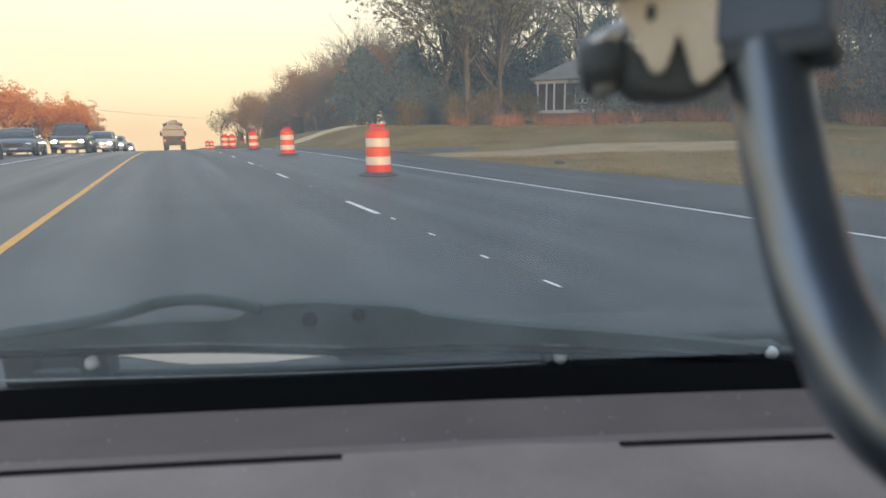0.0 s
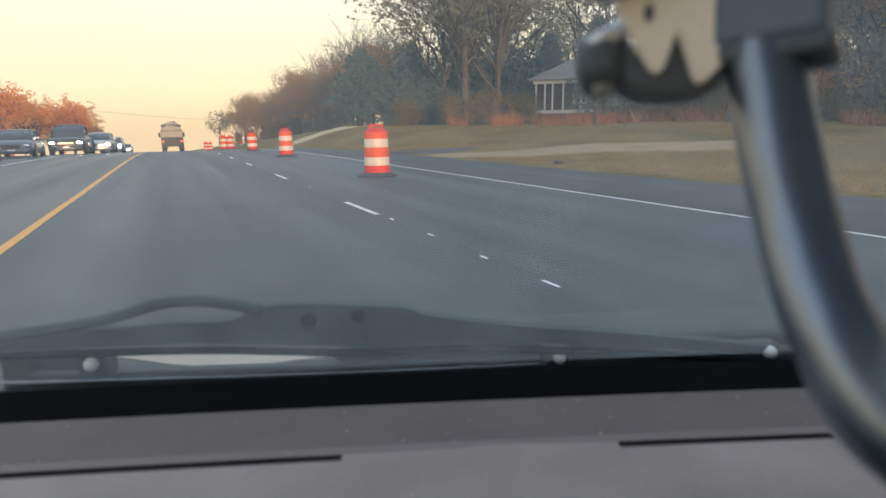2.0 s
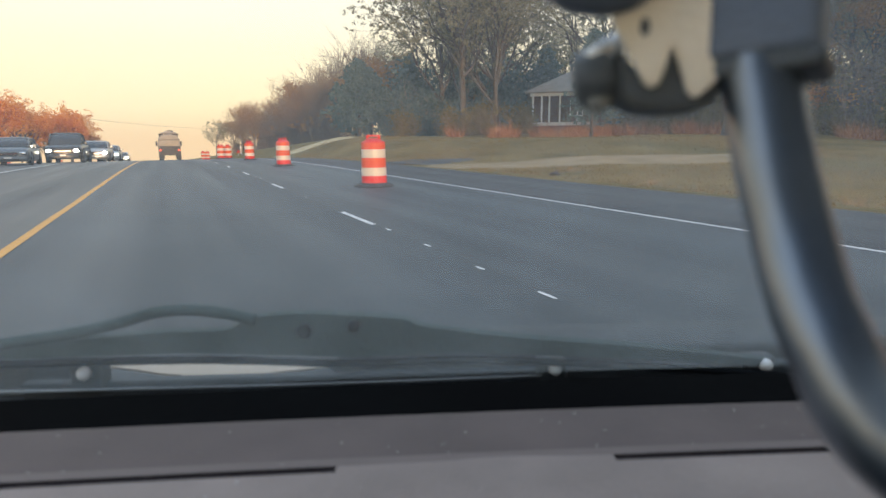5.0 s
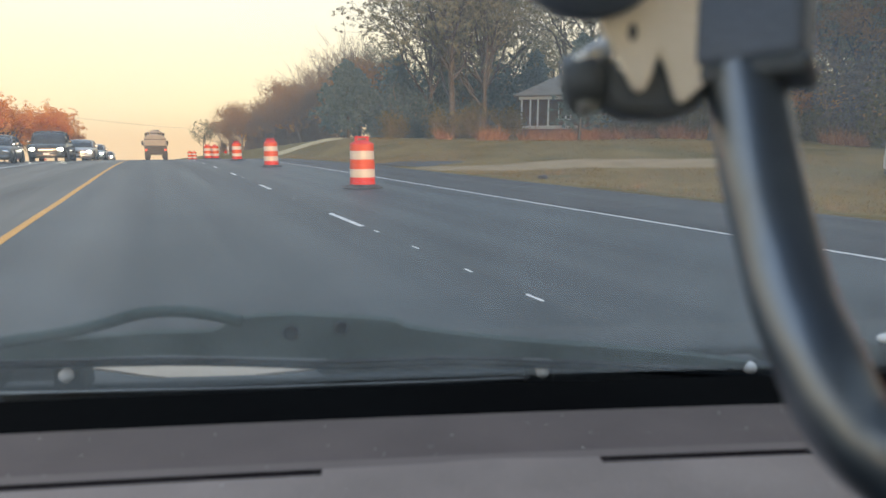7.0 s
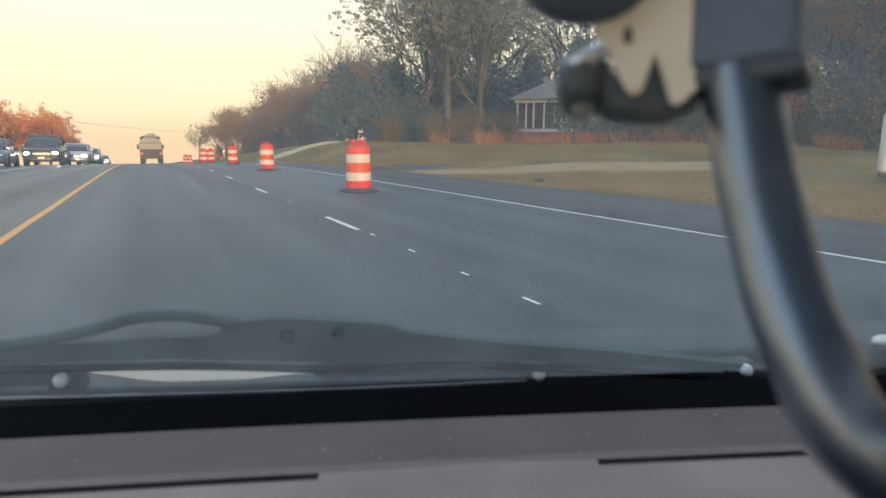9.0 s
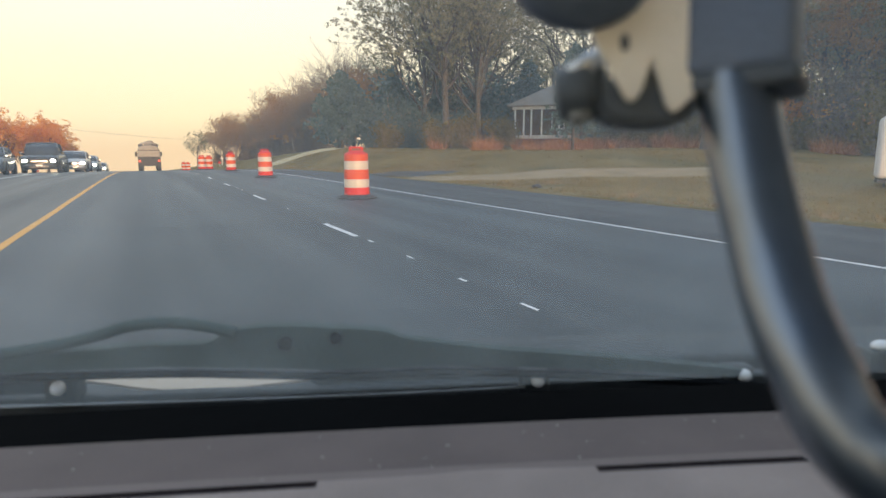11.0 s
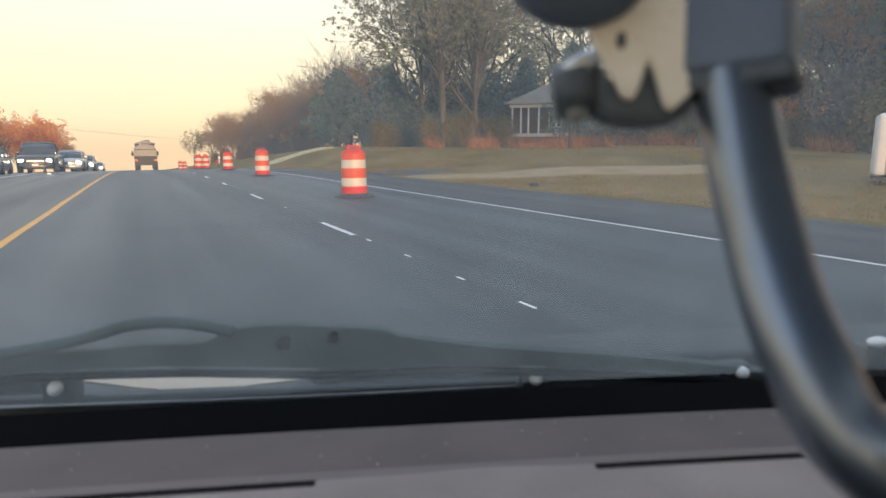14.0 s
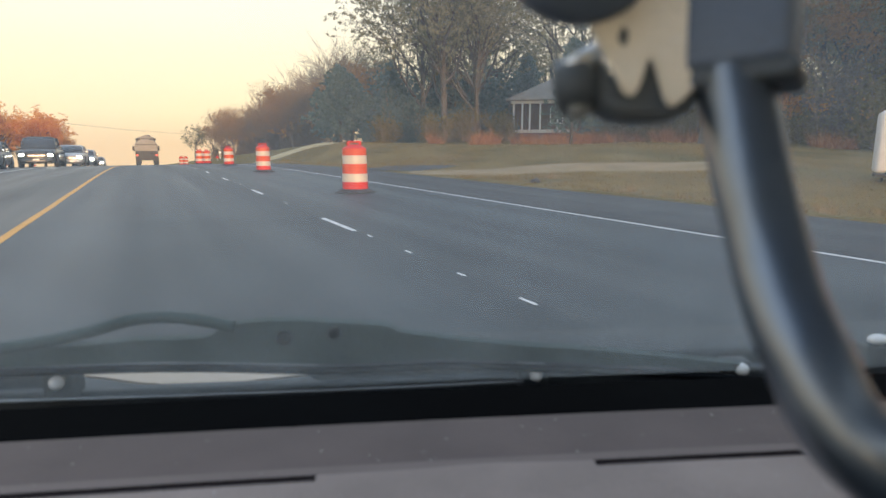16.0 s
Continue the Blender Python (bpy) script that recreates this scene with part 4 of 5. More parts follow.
red = tree_model("maple tree in red autumn leaf", "tree", "autumn trees", 53, 13, 0.28, 3, 0.22, 0.75, (10, 5, 4), LEAF_RED, 12000, 0.25, 0.55)
bare_a = tree_model("leafless tree with fine spreading tan twigs", "tree", "bare trees along the wood", 61, 12, 0.20, 4, 0.22, 0.74, (10, 6, 5, 4), LEAF_RUSSET, 300, 0.17, 0.3, wood=TWIG, trunk_share=0.42, finest=0.016)
bare_b = tree_model("leafless spreading tree with a few brown leaves", "tree", "bare trees along the wood", 67, 11, 0.15, 4, 0.25, 0.72, (9, 5, 4, 3), LEAF_RUSSET, 3200, 0.20, 0.4, wood=TWIG, trunk_share=0.40, finest=0.022)
cedar = cedar_model(71, 9.0, 6.2)
cedar_broad = cedar_model(73, 7.0, 7.8, 17000)
brush_a = brush_model(81, 5.0, LEAF_BRUSH, 3200, "dusky grey-brown thicket of thin stems")
brush_c = brush_model(85, 4.0, LEAF_CEDAR, 4200, "dark blue-green thicket under the oaks")
brush_b = brush_model(83, 4.0, LEAF_OLIVE, 3600, "dark olive-green thicket at the wood's edge")

plant(oak_a, [(23.2, 48.6, 1.0, 20), (28.5, 53, 1.08, 140), (46, 46, 0.9, 250), (47, 36, 0.85, 70), (47, 27, 0.92, 190), (53, 18, 1.0, 320), (31, 64, 0.72, 30), (45, 62, 0.8, 95)])
plant(oak_b, [(24.2, 55, 0.95, 0), (26.0, 47.5, 0.86, 60), (31.2, 40.3, 0.86, 330), (35.5, 31.5, 0.8, 100), (30.6, 28.5, 0.8, 215), (34, 60, 1.0, 130), (42.5, 32, 0.85, 10), (45, 20, 0.9, 200), (51, 32, 1.0, 290), (34, -6, 0.85, 20), (44, -10, 0.95, 140), (28, -20, 0.9, 260), (47, -26, 1.0, 80), (52, -4, 1.0, 200), (42.5, 24, 0.62, 40), (42, 22.5, 0.7, 220), (43.5, 25.5, 0.8, 260), (44, 19.5, 0.66, 130), (43, 28.5, 0.6, 250), (45, 15, 0.65, 10), (27, 70, 0.7, 45), (42, 70, 0.8, 160), (58, 44, 0.9, 260)])
plant(russet, [(37.0, 37.5, 0.72, 30), (41, 27, 0.8, 110), (46, 13, 0.9, 310), (22.5, 66, 0.66, 15), (51, 24, 1.0, 180), (24, 78, 0.66, 60), (44, 18, 0.95, 10), (22.5, 93, 0.54, 20), (22, 108, 0.54, 140), (20.5, 126, 0.56, 250), (39, -16, 1.0, 30), (31, -34, 1.05, 150), (58, 6, 1.0, 75)])
plant(bare_a, [(18.2, 105, 0.72, 70), (19.2, 76, 0.86, 200), (22.8, 74, 1.16, 30), (20.9, 80, 0.98, 150), (19.5, 95, 0.9, 260), (22, 88, 0.92, 80), (18.6, 88, 0.8, 330), (24.4, 77, 1.1, 240), (20, 112, 0.74, 10)])
plant(bare_b, [(18.6, 85, 0.78, 50), (18.3, 92, 0.96, 120), (18.0, 101, 0.66, 200), (17.8, 110, 0.88, 300), (17.5, 119, 0.72, 20), (16.6, 128, 0.95, 90), (16.0, 136, 0.75, 170), (15.8, 146, 0.98, 250), (15.6, 158, 0.8, 330), (22, 100, 0.85, 75), (22, 122, 0.82, 35), (20, 140, 0.85, 95)])
plant(cedar_broad, [(16.9, 58.0, 1.0, 0), (19.0, 61.0, 0.95, 120)])
plant(cedar, [(23, 60, 0.9, 200), (28, 59, 0.8, 40), (27.9, 37.6, 0.80, 70), (19.0, 66, 0.8, 300), (45, 42, 0.7, 260), (37.5, 57, 1.0, 280), (41.5, 53, 0.95, 330)])
plant(brush_a, [(18 + 0.35 * (i % 4) - 0.022 * (70 + 5.5 * i - 70), 70 + 5.5 * i, 0.58 + 0.14 * math.sin(i * 2.1), 67 * i) for i in range(18)] + [(21, 74 + 11 * i, 0.7, 50 * i) for i in range(7)] + [(38.6, 24.5, 1.1, 30), (39.5, 17.5, 1.1, 150)])
plant(brush_c, [(21.0 + 1.6 * i, 56.0 - 0.9 * i, 0.95 + 0.15 * math.sin(i * 1.7), 61 * i) for i in range(6)] + [(24 + 2.2 * i, 62 - 0.3 * i, 1.35, 77 * i) for i in range(6)] + [(18.6 + 1.5 * i, 55.0 - 0.75 * i, 0.5 + 0.08 * math.sin(i * 3.1), 83 * i) for i in range(9)] + [(22.5, 59, 1.7, 15), (25.5, 60, 1.9, 105), (28.5, 59, 1.8, 190), (31.5, 58.5, 2.0, 260), (35, 58, 1.9, 330)])
plant(brush_b, [(40 + 0.5 * i, 38 - 3.0 * i, 1.0 + 0.2 * math.sin(i * 2.3), 40 * i) for i in range(10)] + [(45 + 1.5 * i, 56 - 5 * i, 1.4, 50 * i) for i in range(7)] + [(21.5, 47.2, 0.6, 30), (24.5, 47.5, 0.7, 130), (27.2, 46.0, 0.65, 230), (19.0, 52.5, 0.6, 300)] + [(32.0 + 0.9 * i, 39.5 - 2.2 * i, 0.62 + 0.12 * math.sin(i * 1.9), 47 * i) for i in range(9)] + [(46, 8, 1.1, 10), (48, 4, 1.2, 70), (38.8, 21, 1.1, 95), (40.5, 14, 1.2, 220), (41.5, 19.5, 1.3, 20), (42, 16, 1.3, 70), (41, 23, 1.3, 130), (43, 26, 1.4, 210), (44, 12, 1.3, 10)])
plant(orange, [(-19.4, 113, 1.0, 0), (-16.3, 118, 0.88, 60), (-14.2, 118, 0.9, 120), (-13.6, 131, 0.62, 200), (-18.6, 124, 0.8, 310), (-23.5, 112, 1.1, 250), (-27, 108, 1.2, 300), (-31, 104, 1.3, 20), (-36, 96, 1.25, 90), (43, 21, 0.62, 80), (39.6, 29.2, 0.34, 15), (39.2, 25.0, 0.38, 165), (39.0, 20.5, 0.36, 275), (44.5, 15.5, 0.7, 210), (21.5, 98, 0.68, 30), (20.6, 115, 0.68, 190), (19.4, 134, 0.68, 300), (20.4, 88, 0.6, 110), (40, -3, 1.0, 70), (36, -28, 1.15, 220), (36, -62, 1.2, 40), (40, -75, 1.3, 150)])
plant(red, [(44, -70, 1.2, 0), (48, -60, 1.25, 100)])
far_tree = tree_model("small lone tree with a broken crown beyond the crest", "tree", "trees beside the road", 97, 8.5, 0.16, 3, 0.45, 0.7, (6, 4, 3), LEAF_OAK, 1500, 0.24, 0.35, trunk_share=0.6)
plant(far_tree, [(10.8, 150, 1.0, 0)])

# ---------------------------------------------------------------- verge plants


TRACK = ((8.9, 24.0, 11.8, 22.2), (11.8, 22.2, 14.2, 21.3), (14.2, 21.3, 15.8, 20.1), (15.8, 20.1, 20.6, 17.3))


def tuft_field(name, label, seed, spots, mat, tall, wide, blades, kind="stuff", lean_by=0.35):
    """Uncountable blades in tufts at the (x, y, radius, tufts) spots, as one mesh."""
    rnd = random.Random(seed)
    verts, faces = [], []
    for x, y, r, tufts in spots:
        for _ in range(tufts):
            a, q = rnd.uniform(0, 6.283), r * math.sqrt(rnd.random())
            cx, cy = x + q * math.cos(a), y + q * math.sin(a)
            if cx < 9.0 and cx > -14.3:
                continue
            if any(abs(cy - (y0 + (y1 - y0) * (cx - x0) / (x1 - x0))) < 1.75 for x0, y0, x1, y1 in TRACK if x0 <= cx <= x1):
                continue
            cz = ground_z(cx, cy)
            grown = rnd.uniform(0.45, 1.25)
            for _ in range(blades):
                h = tall * grown * rnd.uniform(0.4, 1.3)
                bx, by = cx + rnd.gauss(0, 0.09), cy + rnd.gauss(0, 0.09)
                lean = Vector((rnd.gauss(0, lean_by), rnd.gauss(0, lean_by), 1)).normalized() * h
                t = rnd.uniform(0, 3.14)
                s = Vector((math.cos(t), math.sin(t), 0)) * wide
                b = Vector((bx, by, cz - 0.02))
                i = len(verts)
                verts += [b - s, b + s, b + lean]
                faces.append((i, i + 1, i + 2))
    ob = raw(name, verts, faces, mat)
    return tagged(ob, label, "grass", kind=kind)


tuft_field("grass", "short dry yellow-green grass tufts on the lawn", 5, [(14, 12, 6, 3600), (22, 14, 8, 3000), (18, 24, 9, 4200), (14, 36, 6, 3000), (13, 48, 5, 2200), (27, 32, 9, 2600), (12, 4, 4, 1400), (11.5, 20, 2.5, 1200), (12, 30, 3, 1500)], GRASS_BLADE, 0.09, 0.012, 5, lean_by=0.6)
tuft_field("tall_weeds", "tall rust-orange dry weeds along the lawn's edge", 6, [(26.0, 40, 1.5, 30), (28.2, 39, 1.3, 90), (30, 38.5, 1.4, 80), (31.2, 36.0, 1.6, 30), (32.8, 33.4, 0.7, 50), (34.2, 31, 1.3, 22), (24, 43, 1.2, 40), (32.5, 37.5, 1.5, 60), (20.5, 45.0, 0.6, 14), (33.5, 33, 1.5, 60), (36, 29.5, 1.8, 60), (36, 24, 1.2, 40), (22.5, 42, 0.6, 14)], WEED, 1.15, 0.03, 14, lean_by=0.75)
tuft_field("dry_tufts", "small rust-orange dry tufts at the shoulder's edge", 8, [(9.5, 10.7, 0.3, 4), (9.7, 8.7, 0.4, 3), (9.9, 13.6, 0.3, 3), (10.4, 7.2, 0.5, 3), (11.5, 18.5, 0.5, 4)], WEED, 0.19, 0.006, 9, lean_by=0.6)
tuft_field("edge_grass", "ragged dry grass along the shoulder's edge", 7, [(9.5, 2 + 1.1 * i, 0.5, 34) for i in range(44)], GRASS_BLADE, 0.10, 0.011, 5, lean_by=0.6)

for x, y, r, name, label, mat in ((9.75, 16.9, 0.14, "clod", "dark clod of earth at the shoulder's edge", RUBBER), (9.55, 10.2, 0.05, "paper_scrap", "small pale scrap of litter on the shoulder", WHITE_TRIM)):
    bm = bmesh.new()
    bmesh.ops.create_icosphere(bm, subdivisions=2, radius=r)
    for v in bm.verts:
        v.co *= 1 + 0.35 * noise.noise(v.co * 12)
        v.co.z *= 0.55
    ob = part(name, bm, mat)
    ob.matrix_basis = pose(x, y, ground_z(x, y) + r * 0.3 if x > 9.5 else r * 0.3)
    tagged(ob, label, name.replace("_", " "))

# ---------------------------------------------------------------- house behind the lawn


def house():
    ob = empty("house", "low brick house with grey hipped roof and white porch columns", "house", m=pose(37.4, 48.0, ground_z(36, 46) + 0.75, 0, 0, -38))
    part("wall", boxed(-6, 6, -3.4, 3.6, -1.3, 2.75), BRICK_WALL, ob)
    part("porch_footing", boxed(-5.95, -0.45, -5.55, -3.41, -1.3, -0.004), BRICK_WALL, ob)
    part("porch_floor", boxed(-6.0, -0.4, -5.6, -3.4, 0, 0.28), SIDING, ob)
    part("porch_beam", boxed(-6.15, -0.3, -5.7, -5.45, 2.5, 2.78), WHITE_TRIM, ob)
    for x in (-5.9, -5.15, -4.5, -3.6, -2.1, -0.5):
        part("column", boxed(x - 0.07, x + 0.07, -5.66, -5.48, 0.28, 2.5, 0.01), WHITE_TRIM, ob)
    bm = bmesh.new()
    pts = [(-6.6, -6.0, 2.74), (6.6, -6.0, 2.74), (6.6, 4.2, 2.74), (-6.6, 4.2, 2.74), (-2.6, -0.9, 5.1), (2.6, -0.9, 5.1), (-6.6, -6.0, 2.86), (6.6, -6.0, 2.86), (6.6, 4.2, 2.86), (-6.6, 4.2, 2.86)]
    v = [bm.verts.new(p) for p in pts]
    for f in ((0, 3, 2, 1), (0, 1, 7, 6), (1, 2, 8, 7), (2, 3, 9, 8), (3, 0, 6, 9), (6, 7, 5, 4), (7, 8, 5), (8, 9, 4, 5), (9, 6, 4)):
        bm.faces.new([v[i] for i in f])
    part("roof", bm, ROOF, ob)
    for x, w in ((-2.2, 1.0), (2.2, 1.5), (4.6, 1.2)):
        win = part("window", boxed(x - w / 2 - 0.08, x + w / 2 + 0.08, -3.47, -3.41, 0.85, 2.25), WHITE_TRIM, ob)
        part("pane", boxed(x - w / 2, x + w / 2, -3.49, -3.475, 0.93, 2.17), WINDOW_DARK, win)
    part("door", boxed(-3.85, -2.95, -3.47, -3.41, 0.28, 2.3), POLE_WOOD, ob)
    for y in (-1.5, 1.4):
        win = part("window", boxed(-6.07, -6.01, y - 0.6, y + 0.6, 0.85, 2.25), WHITE_TRIM, ob)
        part("pane", boxed(-6.09, -6.075, y - 0.52, y + 0.52, 0.93, 2.17), WINDOW_DARK, win)
    return ob


house()

# ---------------------------------------------------------------- sign trailer


def sign_trailer():
    """A small box trailer lettered as a sign; its lettered side faces -y."""
    ob = empty("sign_trailer", "small white box trailer lettered as a repair shop sign", "trailer")
    L, W, H0, H1 = 1.20, 1.35, 0.32, 2.06
    part("box_body", boxed(-1.08, L, 0, W, H0, H1, 0.03), SIGN_WHITE, ob)
    part("nose", boxed(-1.46, -1.09, 0.06, W - 0.06, H0 + 0.02, H1 - 0.06, 0.12, 4), SIGN_WHITE, ob, "rounded white nose of the trailer", smooth=True)
    part("roof_vent", boxed(-0.80, -0.20, 0.4, 0.9, H1, H1 + 0.08, 0.03), WHITE_TRIM, ob)
    part("roof_vent", boxed(0.1, 0.65, 0.4, 0.9, H1, H1 + 0.08, 0.03), WHITE_TRIM, ob)
    part("frame_rail", boxed(-1.42, L, 0.1, W - 0.1, 0.24, 0.33), TRUCK_DARK, ob)
    part("jack", tube([(-1.2, W / 2, -0.05), (-1.2, W / 2, 0.3)], 0.03, 8), TRUCK_DARK, ob)
    for y in (-0.07, W - 0.12):
        bm = lathe([(0.17, -0.09), (0.25, -0.085), (0.265, 0), (0.25, 0.085), (0.17, 0.09)], 24)
        bmesh.ops.transform(bm, matrix=Matrix.Translation((0.06, y + 0.09, 0.265)) @ pose(0, 0, 0, 90), verts=bm.verts)
        wheel = part("tyre", bm, RUBBER, ob, smooth=True)
        bm = lathe([(0.03, 0.0), (0.15, 0.005), (0.18, 0.03), (0.175, -0.03)], 20)
        bmesh.ops.transform(bm, matrix=Matrix.Translation((0.06, y - 0.01, 0.265)) @ pose(0, 0, 0, 90), verts=bm.verts)
        part("rim", bm, WHITE_TRIM, wheel, "white steel rim", smooth=True)
    bm = tube(smooth_line([(-0.32, -0.04, 0.32), (-0.26, -0.04, 0.51), (-0.10, -0.04, 0.60), (0.22, -0.04, 0.60), (0.36, -0.04, 0.51), (0.42, -0.04, 0.32)], 4), 0.05, 8)
    part("fender", bm, RUBBER, ob, "black wheel-arch fender", smooth=True)
    front = lambda x, z, d=0.0: pose(x, -0.006 - d, z, 90)
    left, right = -1.02, 1.17
    mid, wide = (left + right) / 2, right - left
    part("black_stripe", boxed(left, right, -0.006, 0.002, 1.545, 1.735), SIGN_BLACK, ob)
    part("blue_stripe", boxed(left, right, -0.006, 0.002, 0.885, 1.085), SIGN_BLUE, ob)
    part("red_panel", boxed(0.40, right, -0.006, 0.002, 0.37, 0.67), SIGN_RED, ob)
    part("divider", boxed(mid - 0.012, mid + 0.012, -0.004, 0.002, 1.12, 1.51), SIGN_BLACK, ob)
    for x0, x1 in ((-0.72, -0.26), (-0.18, 0.26), (0.34, 0.92)):
        part("number_bar", boxed(x0, x1, -0.004, 0.002, 1.81, 1.98), SIGN_RED, ob, "plain red bar in place of a number")
    lettering("TV Mounting & Installation", 0.17, wide * 0.94, SIGN_WHITE, ob, front(mid, 1.64))
    lettering("TV Repair", 0.17, wide * 0.40, SIGN_RED, ob, front(mid - wide * 0.25, 1.41))
    lettering("TV Antennas", 0.17, wide * 0.43, SIGN_RED, ob, front(mid - wide * 0.25, 1.21))
    lettering("Audio Service", 0.16, wide * 0.44, SIGN_RED, ob, front(mid + wide * 0.25, 1.41))
    lettering("& Installation", 0.16, wide * 0.43, SIGN_RED, ob, front(mid + wide * 0.25, 1.21))
    lettering("Security Camera Installation", 0.17, wide * 0.95, SIGN_WHITE, ob, front(mid, 0.985))
    lettering("New & Refurb. Electronics Sales", 0.14, wide * 0.95, SIGN_BLACK, ob, front(mid, 0.775))
    lettering("Computer", 0.13, 0.68, SIGN_WHITE, ob, front(0.785, 0.595))
    lettering("Repair", 0.13, 0.52, SIGN_WHITE, ob, front(0.785, 0.455))
    return ob


trailer = sign_trailer()
trailer.matrix_basis = pose(18.95, 11.45, ground_z(18.9, 11.4) - 0.05, 0, 0, -60)
trailer.scale = (0.94, 1.0, 1.05)

# ---------------------------------------------------------------- vehicles


def wheel_under(parent, x, y, r, w, mat=CHROME):
    bm = lathe([(r * 0.6, -w / 2), (r * 0.95, -w / 2), (r, -w * 0.3), (r, w * 0.3), (r * 0.95, w / 2), (r * 0.6, w / 2)], 24)
    bmesh.ops.transform(bm, matrix=Matrix.Translation((x, y, r)) @ pose(0, 0, 0, 0, 90), verts=bm.verts)
    tyre = part("tyre", bm, RUBBER, parent, smooth=True)
    bm = lathe([(r * 0.12, -w * 0.42), (r * 0.6, -w * 0.35), (r * 0.6, w * 0.35), (r * 0.12, w * 0.42)], 16)
    bmesh.ops.transform(bm, matrix=Matrix.Translation((x, y, r)) @ pose(0, 0, 0, 0, 90), verts=bm.verts)
    part("rim", bm, mat, tyre, smooth=True)


def loft(stations, close=True):
    """Skin closed rings of points, one ring for each station."""
    bm = bmesh.new()
    rings = [[bm.verts.new(p) for p in ring] for ring in stations]
    n = len(rings[0])
    for a, b in zip(rings, rings[1:]):
        for i in range(n):
            bm.faces.new((a[i], a[(i + 1) % n], b[(i + 1) % n], b[i]))
    if close:
        bm.faces.new(rings[0][::-1])
        bm.faces.new(rings[-1])
    return bm


def vehicle(name, label, paint, length, width, belt, roof, hood_len, cab_y0, cab_y1, r, lit, bed=False):
    """A car facing -y: rounded body, glass house with painted roof and pillars, wheels and lamps."""
    ob = empty(name, label, "car" if not bed else "pickup truck", "oncoming traffic")
    w = width / 2
    low = r * 0.55

    def body_ring(y, k, top, bottom):
        h = [(k * 0.80, bottom), (k * 0.97, bottom + 0.10), (k, bottom + (top - bottom) * 0.45), (k * 0.985, bottom + (top - bottom) * 0.72), (k * 0.93, top - 0.03), (k * 0.78, top), (k * 0.35, top + 0.02)]
        return [(x * w, y, z) for x, z in h] + [(-x * w, y, z) for x, z in reversed(h)]

    stations = [(0.0, 0.80, belt * 0.74, low + 0.10), (0.06, 0.90, belt * 0.82, low + 0.03), (0.25, 0.97, belt * 0.90, low), (hood_len * 0.6, 1.0, belt * 0.965, low), (hood_len, 1.0, belt, low),
                (length * 0.55, 1.0, belt + 0.01, low), (length - 0.5, 0.99, belt + 0.01, low), (length - 0.1, 0.94, belt * 0.97, low + 0.04), (length, 0.86, belt * 0.85, low + 0.12)]
    part("body", loft([body_ring(*q) for q in stations]), paint, ob, smooth=True)
    tail = 0.12 if bed else 0.55

    def house_ring(y, base, top, z):
        h = [(base, belt - 0.04), (top * 1.05, belt + (z - belt) * 0.6), (top, z - 0.05), (top * 0.86, z - 0.008), (top * 0.4, z + 0.012)]
        return [(x * w, y, q) for x, q in h] + [(-x * w, y, q) for x, q in reversed(h)]

    glass_rows = [(cab_y0, 0.88, 0.86, belt + 0.02), (cab_y0 + 0.35, 0.92, 0.82, belt + (roof - belt) * 0.55), (cab_y0 + 0.72, 0.93, 0.76, roof - 0.05), (cab_y0 + 1.0, 0.94, 0.745, roof - 0.012), (cab_y1 - tail - 0.3, 0.94, 0.735, roof - 0.02), (cab_y1 - tail, 0.93, 0.73, roof - 0.06), (cab_y1, 0.90, 0.82, belt + 0.03)]
    part("glass_house", loft([house_ring(*q) for q in glass_rows]), WINDOW_DARK, ob, "dark tinted car glass", smooth=True)
    cap = [[(x * w * k, y, z + dz) for x, dz in ((-1, -0.045), (-0.9, 0.0), (-0.4, 0.022), (0.4, 0.022), (0.9, 0.0), (1, -0.045))] for y, k, z in ((cab_y0 + 0.70, 0.775, roof - 0.05), (cab_y0 + 1.0, 0.765, roof + 0.004), (cab_y1 - tail - 0.3, 0.755, roof), (cab_y1 - tail, 0.75, roof - 0.05))]
    part("roof", loft(cap), paint, ob, smooth=True)
    for s in (-1, 1):
        part("pillar", tube([(s * w * 0.90, cab_y0 - 0.02, belt), (s * w * 0.845, cab_y0 + 0.35, belt + (roof - belt) * 0.56), (s * w * 0.765, cab_y0 + 0.74, roof - 0.05)], 0.035, 6), paint, ob, smooth=True)
        part("pillar", tube([(s * w * 0.745, cab_y1 - tail, roof - 0.05), (s * w * 0.90, cab_y1, belt)], 0.05, 6), paint, ob, smooth=True)
        mid = (cab_y0 + cab_y1) / 2 + 0.1
        part("pillar", tube([(s * w * 0.955, mid, belt), (s * w * 0.77, mid, roof - 0.05)], 0.03, 6), paint, ob)
    part("grille", boxed(-w * 0.46, w * 0.46, -0.02, 0.08, belt * 0.52, belt * 0.72, 0.02), SIGN_BLACK, ob)
    part("grille_bar", boxed(-w * 0.44, w * 0.44, -0.03, -0.018, belt * 0.61, belt * 0.64), CHROME, ob)
    part("bumper", loft([[(x * w, y, z) for x, y in ((-0.95, 0.22), (-0.80, 0.0), (-0.4, -0.06), (0.4, -0.06), (0.80, 0.0), (0.95, 0.22))] for z in (low + 0.06, belt * 0.36, belt * 0.47)]), paint, ob, smooth=True)
    part("lower_grille", boxed(-w * 0.5, w * 0.5, -0.075, -0.05, low + 0.10, belt * 0.34, 0.01), SIGN_BLACK, ob)
    part("number_plate_bar", boxed(-0.16, 0.16, -0.086, -0.072, belt * 0.37, belt * 0.45), SIGN_WHITE, ob)
